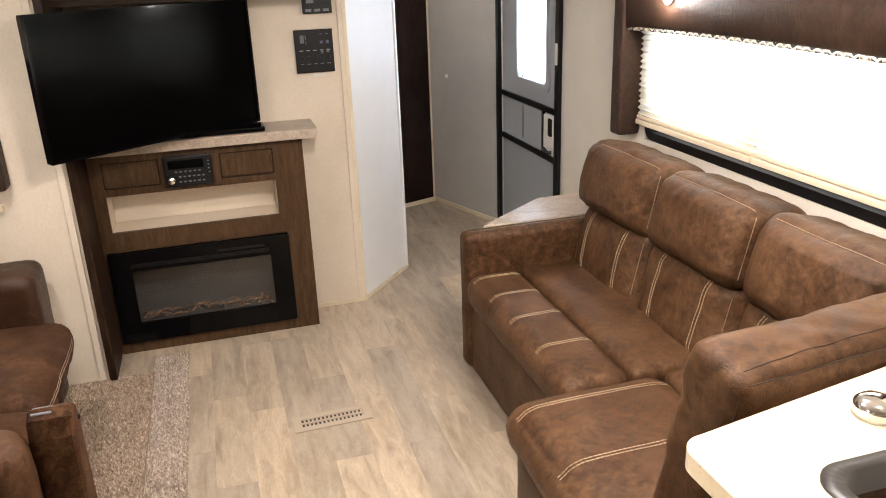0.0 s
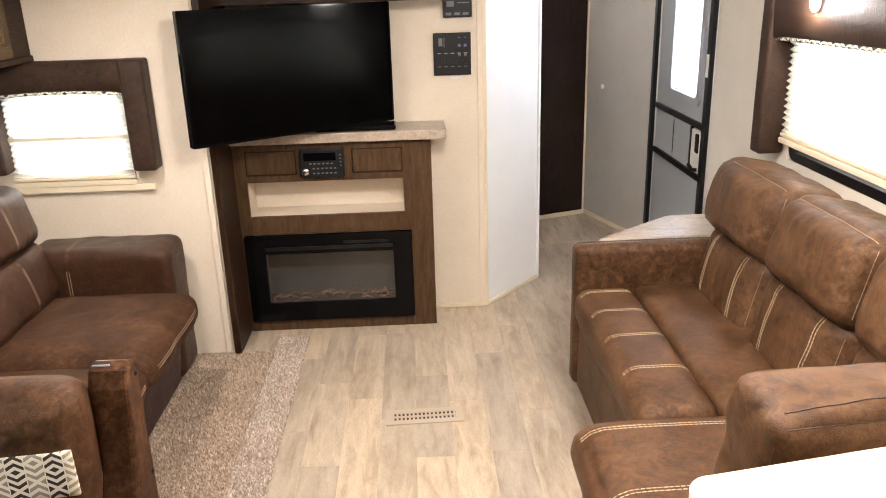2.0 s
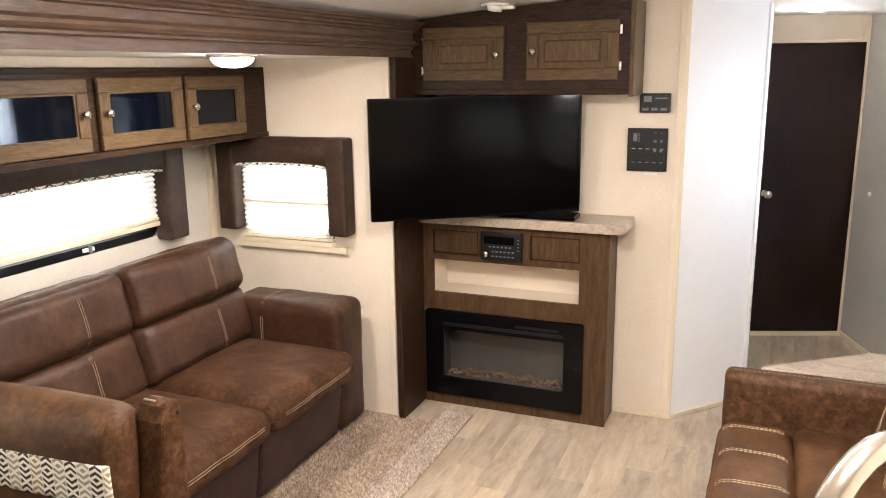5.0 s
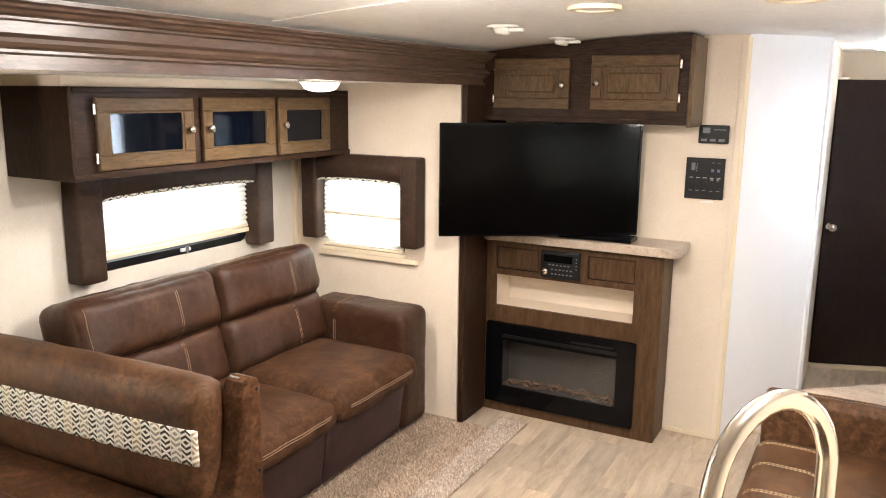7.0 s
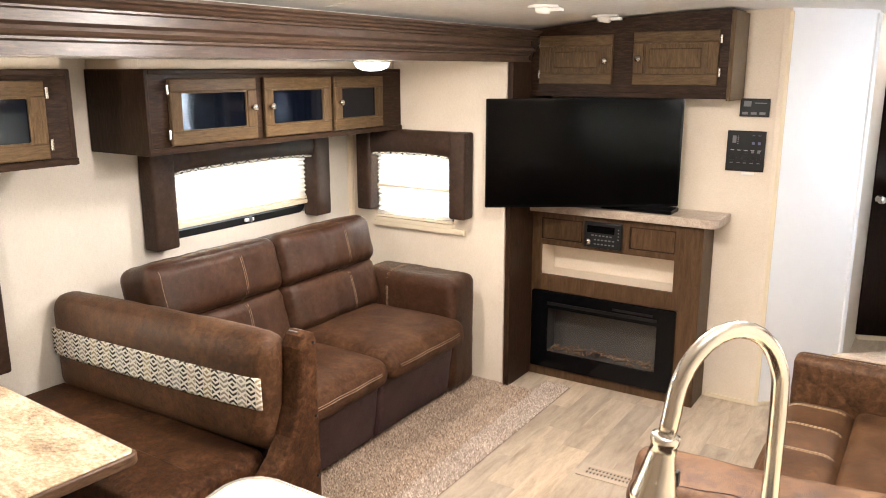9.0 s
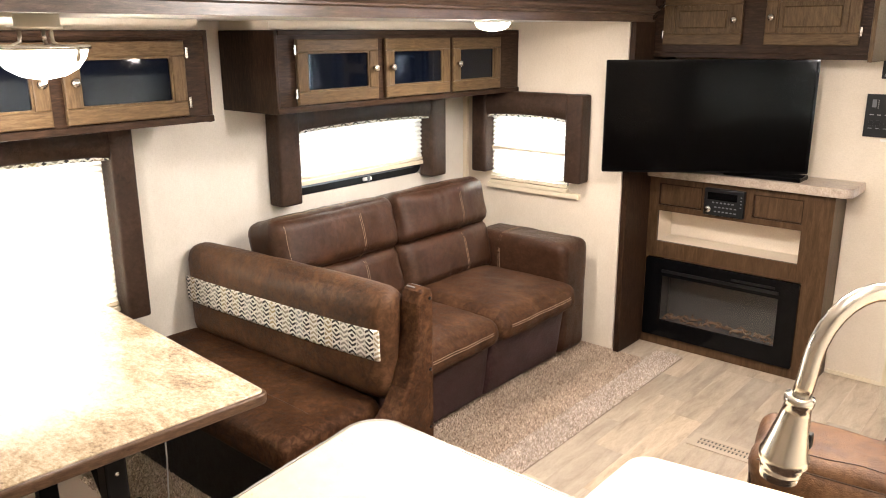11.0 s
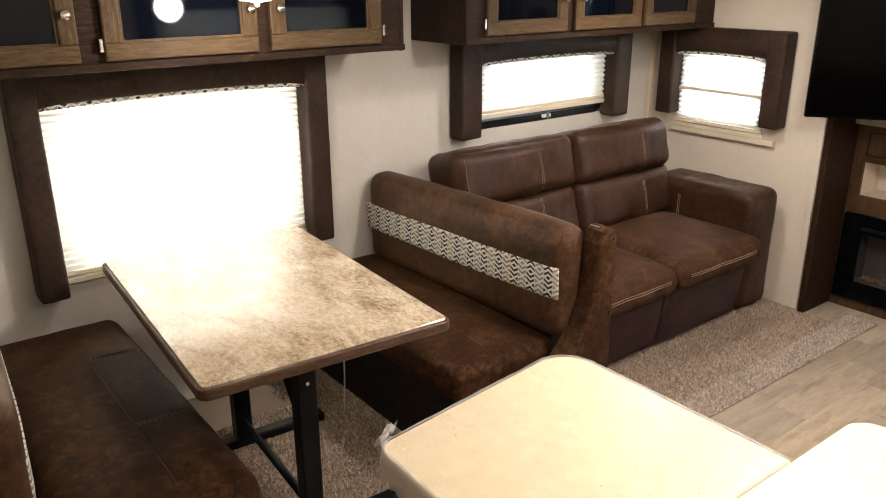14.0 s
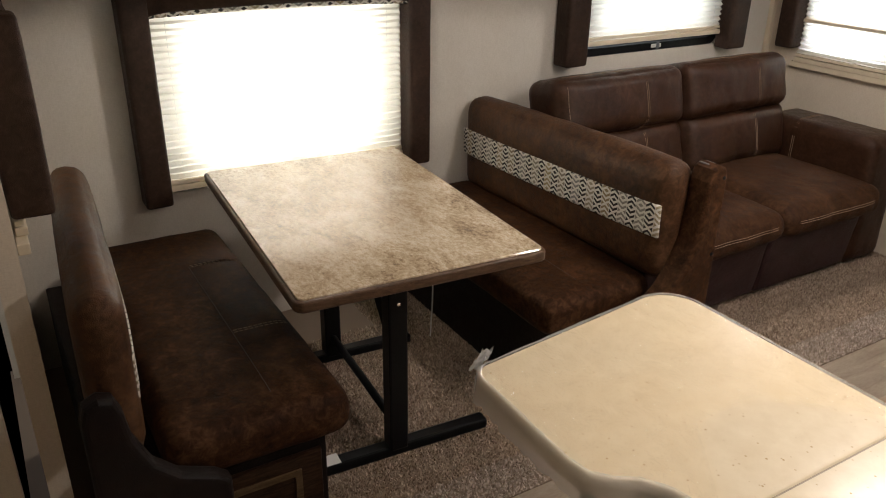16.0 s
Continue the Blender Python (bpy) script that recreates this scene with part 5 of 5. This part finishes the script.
for y0, y1, sd in ((2.43, 2.955, 50.0), (1.90, 2.425, 54.0), (1.36, 1.895, 58.0)):
    low = part("back_cushion", moved(puffy(1.630, 1.86, y0 + 0.006, y1 - 0.006, 0.43, 0.750, 0.055, (0.028, 0, 0), 20, 0.008, sd), LEAN2), LEATHER, lounge, "", True)
    top = part("head_cushion", moved(puffy(1.598, 1.85, y0 + 0.007, y1 - 0.007 + (0.035 if y1 > 2.9 else 0), 0.715, 1.005, 0.058, (0.046, 0, 0.008), 22, 0.008, sd + 1), LEAN2), LEATHER, lounge, "", True)
    for f in (0.25, 0.75):
        ym = y0 + (y1 - y0) * f
        part("stitching", stitches(low, [[(1.2, ym + d, 0.44), (1.2, ym + d, 0.74)] for d in (-0.007, 0.007)], (1, 0, 0), 0.010, 0.004, 0.0013), THREAD, low, "pale double stitching")
    rim = [tuple(LEAN2 @ Vector((1.612, y0 + 0.035 + (y1 - y0 - 0.07) * k / 12, 0.992))) for k in range(13)]
    part("top_seam", stitches(top, [rim], (0.6, 0, -0.8), 0.014, 0.003, 0.0013), THREAD_DULL, top, "pale seam stitching")
    for piece, z0, z1 in ((low, 0.47, 0.70), (top, 0.75, 0.965)):
        rim = [tuple(LEAN2 @ Vector((1.625, y0 + 0.022, z1 + (z0 - z1) * k / 8))) for k in range(9)]
        part("edge_seam", stitches(piece, [rim], (0.7, 0.7, 0), 0.014, 0.003, 0.0012), THREAD_DULL, piece, "pale edge stitching")
pillow = thing("bolster_cushion", "large brown leather cushion standing against the counter", "cushion", (1.25, 1.27, 0.47))
PM = pose(1.37, 1.29, 0.70, 12, 0, 6)
pb = part("cover", moved(puffy(-0.34, 0.36, -0.075, 0.085, -0.24, 0.245, 0.026, (0, 0.030, 0.012), 24, 0.010, 70), PM), LEATHER, pillow, "", True)
IN, DOWN = PM.to_3x3() @ Vector((0, 0.75, -0.66)), PM.to_3x3() @ Vector((0.72, 0.7, 0))
welt = [tuple(PM @ Vector((-0.32 + 0.04 * k, -0.065 - 0.225, 0.235 + 0.198))) for k in range(17)]
part("welt_seam", stitches(pb, [welt], IN, 0.022, 0.001, 0.0017), PIPING_DK, pb, "dark welt seam")
welt = [tuple(PM @ Vector((-0.335 - 0.216, -0.07 - 0.21, 0.20 - 0.04 * k))) for k in range(11)]
part("welt_seam", stitches(pb, [welt], DOWN, 0.022, 0.001, 0.0017), PIPING_DK, pb, "dark welt seam")
part("top_seam", stitches(pb, [[tuple(PM @ Vector((-0.31 + 0.04 * k, 0.035, 0.6))) for k in range(16)]], (0, 0, -1), 0.026, 0.001, 0.0012), PIPING_DK, pb, "pale seam stitching")

side_table = thing("side_cabinet", "small angled end cabinet with stone-look top between sofa and door", "side table", (1.65, 3.2, 0.0))
part("body", prism([(1.28, 3.06), (1.925, 3.06), (1.925, 3.32), (1.60, 3.32)], 0.0, 0.592), WOOD_Z, side_table)
part("top", prism([(1.20, 3.048), (1.925, 3.048), (1.925, 3.345), (1.585, 3.345), (1.56, 3.335), (1.22, 3.075)], 0.594, 0.625, 0.006), MANTEL_TOP, side_table, "mottled stone laminate top")

# ---- kitchen peninsula ----
island = thing("peninsula_cabinet", "dark wood kitchen peninsula cabinet under a cream counter", "cabinet", (1.4, 0.75, 0.0))
part("body", prism([(0.90, 0.47), (1.925, 0.47), (1.925, 1.12), (0.90, 0.98)], 0.0, 0.85), WOOD_Z, island)
counter_top = thing("kitchen_counter", "cream speckled solid-surface countertop with sink cut-out", "countertop", (1.4, 0.8, 0.85))


def counter_slab():
    corner = [(0.862 + 0.05 - 0.05 * math.cos(radians(a)), 1.02 + 0.05 * math.sin(radians(a))) for a in range(0, 91, 10)]
    out = corner + [(1.41, 1.155), (1.925, 1.24), (1.925, 0.42), (0.862, 0.42)]
    hole = rounded(1.02, 1.60, 0.48, 0.905, [0.05] * 4, 5)
    bm = bmesh.new()
    for z in (0.852, 0.890):
        loops = []
        for line in (out, hole):
            vs = [bm.verts.new((x, y, z)) for x, y in line]
            loops += [bm.edges.new((vs[k], vs[(k + 1) % len(vs)])) for k in range(len(vs))]
        bmesh.ops.triangle_fill(bm, edges=loops, use_beauty=True, use_dissolve=False)
    bm.verts.ensure_lookup_table()
    half = len(bm.verts) // 2
    for start, count in ((0, len(out)), (len(out), len(hole))):
        for k in range(count):
            a, b = start + k, start + (k + 1) % count
            bm.faces.new((bm.verts[a], bm.verts[b], bm.verts[half + b], bm.verts[half + a]))
    bmesh.ops.recalc_face_normals(bm, faces=bm.faces)
    return bm


part("slab", counter_slab(), COUNTER, counter_top)
sink = thing("kitchen_sink", "dark grey composite sink set into the counter", "sink", (1.31, 0.69, 0.72))
SINK, _, _ = material("dark_composite", 0.35, 0, (0.035, 0.032, 0.030))
sk = bmesh.new()
rim_o, rim_i, low = rounded(1.005, 1.615, 0.465, 0.92, [0.06] * 4, 6), rounded(1.035, 1.585, 0.495, 0.89, [0.05] * 4, 6), rounded(1.05, 1.57, 0.51, 0.875, [0.05] * 4, 6)
loops = [[sk.verts.new((x, y, z)) for x, y in line] for line, z in ((rim_o, 0.8905), (rim_o, 0.897), (rim_i, 0.897), (low, 0.72))]
for a, b in zip(loops, loops[1:]):
    for k in range(len(a)):
        sk.faces.new((a[k], a[(k + 1) % len(a)], b[(k + 1) % len(b)], b[k]))
sk.faces.new(loops[-1])
part("basin", sk, SINK, sink, "", True)
leaf = thing("counter_extension", "cream speckled flip-up counter leaf wrapped in clear plastic", "countertop", (0.6, 0.58, 0.85))
lo = [(0.858, 0.846)] + [(0.345 + 0.075 - 0.075 * math.sin(radians(a)), 0.771 + 0.075 * math.cos(radians(a))) for a in range(0, 91, 10)] + [(0.395 + 0.04 - 0.04 * math.cos(radians(a)), 0.36 - 0.04 * math.sin(radians(a))) for a in range(0, 91, 15)] + [(0.66, 0.315), (0.70, 0.322), (0.725, 0.345), (0.745, 0.375), (0.785, 0.40), (0.858, 0.418)]
slab = part("slab", prism(lo, 0.852, 0.890, 0.006), COUNTER, leaf)
film = bmesh.new()
cx, cy = 0.62, 0.6
rings = []
for f, z in ((0.992, 0.8925), (0.9, 0.8930), (0.6, 0.8928), (0.3, 0.8930)):
    rings.append([film.verts.new((cx + (x - cx) * f, cy + (y - cy) * f, z + 0.0006 * math.sin(k * 2.7 + f * 40))) for k, (x, y) in enumerate(lo)])
for a, b in zip(rings, rings[1:]):
    for k in range(len(lo) - 1):
        film.faces.new((a[k], a[k + 1], b[k + 1], b[k]))
film.faces.new(rings[-1])
wr = part("plastic_wrap", film, FILM, leaf, "crinkled clear plastic film", True)
wr.visible_shadow = False


def skirt(outline, seed):
    """The film pulled down round the rim, slack and uneven."""
    r = random.Random(seed)
    bm = bmesh.new()
    fine = []
    for (x0, y0), (x1, y1) in zip(outline, outline[1:]):
        count = max(1, int(math.hypot(x1 - x0, y1 - y0) / 0.012))
        fine += [(x0 + (x1 - x0) * k / count, y0 + (y1 - y0) * k / count) for k in range(count)]
    last = None
    for x, y in fine:
        way = Vector((x - cx, y - cy, 0)).normalized()
        sag = r.uniform(0, 0.012)
        line = [bm.verts.new(Vector((x, y, z)) + way * (out + r.uniform(-0.0008, 0.0016))) for out, z in ((-0.006, 0.8932), (0.002, 0.8915), (0.004, 0.874), (0.005 + sag * 0.3, 0.846 - sag))]
        if last:
            for k in range(3):
                bm.faces.new((last[k], last[k + 1], line[k + 1], line[k]))
        last = line
    return bm


part("wrap_skirt", skirt(lo, 8), MILKY, leaf, "slack film round the rim", True).visible_shadow = False


def crumple(points, width, seed):
    """A loose fold of film along an edge."""
    r = random.Random(seed)
    bm = bmesh.new()
    last = None
    for n, (x, y, z) in enumerate(points):
        line = [bm.verts.new((x + width[0] * k / 5 + r.uniform(-0.003, 0.003), y + width[1] * k / 5 + r.uniform(-0.003, 0.003), z + width[2] * k / 5 + r.uniform(-0.006, 0.006))) for k in range(6)]
        if last:
            for k in range(5):
                bm.faces.new((last[k], last[k + 1], line[k + 1], line[k]))
        last = line
    return bm


for pts, wid, sd in (([(0.352 + 0.006 * n, 0.40 - 0.008 * n, 0.884) for n in range(8)], (-0.035, 0.0, -0.022), 1), ([(0.43 + 0.03 * n, 0.850, 0.882) for n in range(6)], (0.008, 0.016, -0.012), 2)):
    part("wrap_fold", crumple(pts, wid, sd), MILKY, leaf, "loose fold of film", True).visible_shadow = False
part("seam_line", box(0.8585, 0.8615, 0.43, 0.83, 0.80, 0.8885), SEAM, leaf)
part("support_bracket", tube([(0.66, 0.36, 0.85), (0.67, 0.38, 0.60), (0.88, 0.50, 0.42)], 0.011, 8), METAL, leaf, "black steel support arm", True)

faucet = thing("kitchen_faucet", "brushed nickel gooseneck faucet with pull-down spray head", "faucet", (1.35, 0.985, 0.89))
part("base", moved(lathe([(0.034, 0.0), (0.034, 0.010), (0.026, 0.022), (0.021, 0.06), (0.019, 0.10), (0.017, 0.12)], 24), pose(1.330, 0.945, 0.8905)), NICKEL, faucet, "", True)
FA, FB = Vector((1.330, 0.945, 0)), Vector((1.220, 0.80, 0))
neck = [FA + Vector((0, 0, z)) for z in (1.0, 1.08, 1.16, 1.225)]
for k in range(1, 15):
    a = radians(180 * k / 15)
    mid = (FA + FB) / 2
    neck.append(mid + (FA - FB) / 2 * math.cos(a) + Vector((0, 0, 1.255 + 0.108 * math.sin(a))))
neck += [FB + Vector((-0.0005, -0.001, 1.258)), FB + Vector((-0.0030, -0.0025, 1.240)), FB + Vector((-0.0062, -0.004, 1.221))]
part("neck", tube(neck, 0.0125, 14), NICKEL, faucet, "gooseneck spout", True)
sp = lathe([(0.006, 0.002), (0.021, 0.0), (0.025, 0.002), (0.0265, 0.012), (0.0275, 0.0125), (0.0275, 0.0155), (0.027, 0.016), (0.0285, 0.026), (0.0325, 0.030), (0.0335, 0.036), (0.0325, 0.042), (0.0305, 0.047), (0.0275, 0.062), (0.0225, 0.085), (0.0188, 0.105), (0.0172, 0.117), (0.0195, 0.119), (0.0200, 0.124), (0.0195, 0.129), (0.0125, 0.131)], 26)
part("spray_head", moved(sp, pose(FB.x - 0.022, FB.y - 0.004, 1.095, 0, 7, 0)), NICKEL, faucet, "flared spray head", True)
part("lever", tube([(1.343, 0.95, 0.95), (1.388, 0.955, 0.965), (1.428, 0.96, 0.98)], [0.009, 0.007, 0.006], 8), NICKEL, faucet, "side lever", True)
part("spray_button", box(FB.x + 0.006, FB.x + 0.014, FB.y - 0.004, FB.y + 0.008, 1.150, 1.172, 0.002), BLACK, faucet)

pump = thing("soap_dispenser_cap", "low domed chrome cap on the counter beside the sink", "sink cap", (1.245, 1.02, 0.89))
part("cap", moved(lathe([(0.040, 0.0), (0.040, 0.018), (0.038, 0.026), (0.028, 0.034), (0.012, 0.038), (0.003, 0.039)], 28), pose(1.245, 1.02, 0.8905)), CHROME, pump, "", True)

# ---- floor register ----
vent = thing("floor_register", "tan metal floor heat register set into the planks", "vent", (0.45, 2.765, 0.0))
VENT, _, _ = material("tan_register", 0.5, 0, (0.44, 0.36, 0.275))
VM = pose(0.452, 2.768, 0, 0, 0, 1.5)
part("frame", moved(ring(-0.155, 0.155, -0.055, 0.055, 0.029, 0.005, 0.004, 2), VM), VENT, vent)
part("well", moved(box(-0.135, 0.135, -0.0275, 0.0275, 0.0002, 0.0010), VM), BLACK, vent)
for n in range(16):
    x = -0.124 + 0.0163 * n
    part("louvre", moved(box(x - 0.0040, x + 0.0040, -0.027, 0.027, 0.001, 0.0045), VM), VENT, vent)
part("centre_bar", moved(box(-0.133, 0.133, -0.0055, 0.0055, 0.001, 0.0048), VM), VENT, vent)

# ---- planks ----
plank_set = bpy.data.objects["floor"]
pr = random.Random(11)
PW = 0.140
blanks = []
for length in (0.62, 0.80, 0.92):
    bm = box(-PW / 2 + 0.0003, PW / 2 - 0.0003, 0, length - 0.0006, -0.004, 0.0)
    blanks.append((length, finish("plank", bm, PLANK)))
for col in range(18):
    x = -0.42 + PW * (col + 0.5)
    if x > 1.93:
        break
    y = -1.75 - pr.uniform(0, 0.8)
    while y < 7.5:
        length, me = blanks[pr.randrange(3)]
        if y > -1.75:
            ob = new("plank", me)
            ob.location = (x, y, 0)
            ob.parent = plank_set
        y += length


# ---- carpet ----
def tufts(name, x0, x1, y0, y1, step, tall, mat, parent, seed, floor_z=0.001):
    """Carpet pile: short leaning three-sided tufts."""
    r = np.random.RandomState(seed)
    nx, ny = int((x1 - x0) / step), int((y1 - y0) / step)
    gx, gy = np.meshgrid(np.arange(nx), np.arange(ny))
    px = x0 + (gx.ravel() + r.rand(nx * ny)) * step
    py = y0 + (gy.ravel() + r.rand(nx * ny)) * step
    count = px.size
    lean = r.randn(count, 2) * tall * 0.55
    h = tall * (0.7 + 0.6 * r.rand(count))
    a = r.rand(count) * 6.28
    verts = np.zeros((count, 4, 3))
    for k in range(3):
        verts[:, k, 0] = px + step * 0.62 * np.cos(a + 2.09 * k)
        verts[:, k, 1] = py + step * 0.62 * np.sin(a + 2.09 * k)
        verts[:, k, 2] = floor_z
    verts[:, 3, 0], verts[:, 3, 1], verts[:, 3, 2] = px + lean[:, 0], py + lean[:, 1], floor_z + h
    base = np.arange(count)[:, None] * 4
    faces = np.concatenate([base + np.array(f) for f in ((0, 1, 3), (1, 2, 3), (2, 0, 3))])
    me = bpy.data.meshes.new(name)
    me.from_pydata(verts.reshape(-1, 3).tolist(), [], faces.tolist())
    me.materials.append(mat)
    ob = new(name, me)
    ob.parent = parent
    return ob


rug = tagged(structure("slide_carpet", box(-1.495, -0.245, -0.34, 3.425, -0.003, 0.002), CARPET_BACK, "speckled tan carpet on the slide-out floor", "carpet"), "", "", "", "structure")
tagged(tufts("pile", -0.70, -0.246, 0.9, 3.42, 0.0068, 0.011, CARPET, rug, 1), "speckled tan pile", "", "", "stuff")
tagged(tufts("pile", -1.20, -0.246, -0.05, 0.9, 0.0068, 0.011, CARPET, rug, 2), "speckled tan pile", "", "", "stuff")
tagged(tufts("pile", -1.40, -0.70, 0.9, 1.16, 0.0068, 0.011, CARPET, rug, 3), "speckled tan pile", "", "", "stuff")
flap = structure("carpet_flap", box(-0.240, -0.098, -0.34, 3.56, 0.0005, 0.006), CARPET_BACK, "paler strip of carpet along the slide-out edge", "carpet")
tagged(tufts("pile", -0.241, -0.096, -0.30, 3.565, 0.0068, 0.011, CARPET_PALE, flap, 4, 0.0055), "speckled pale pile", "", "", "stuff")
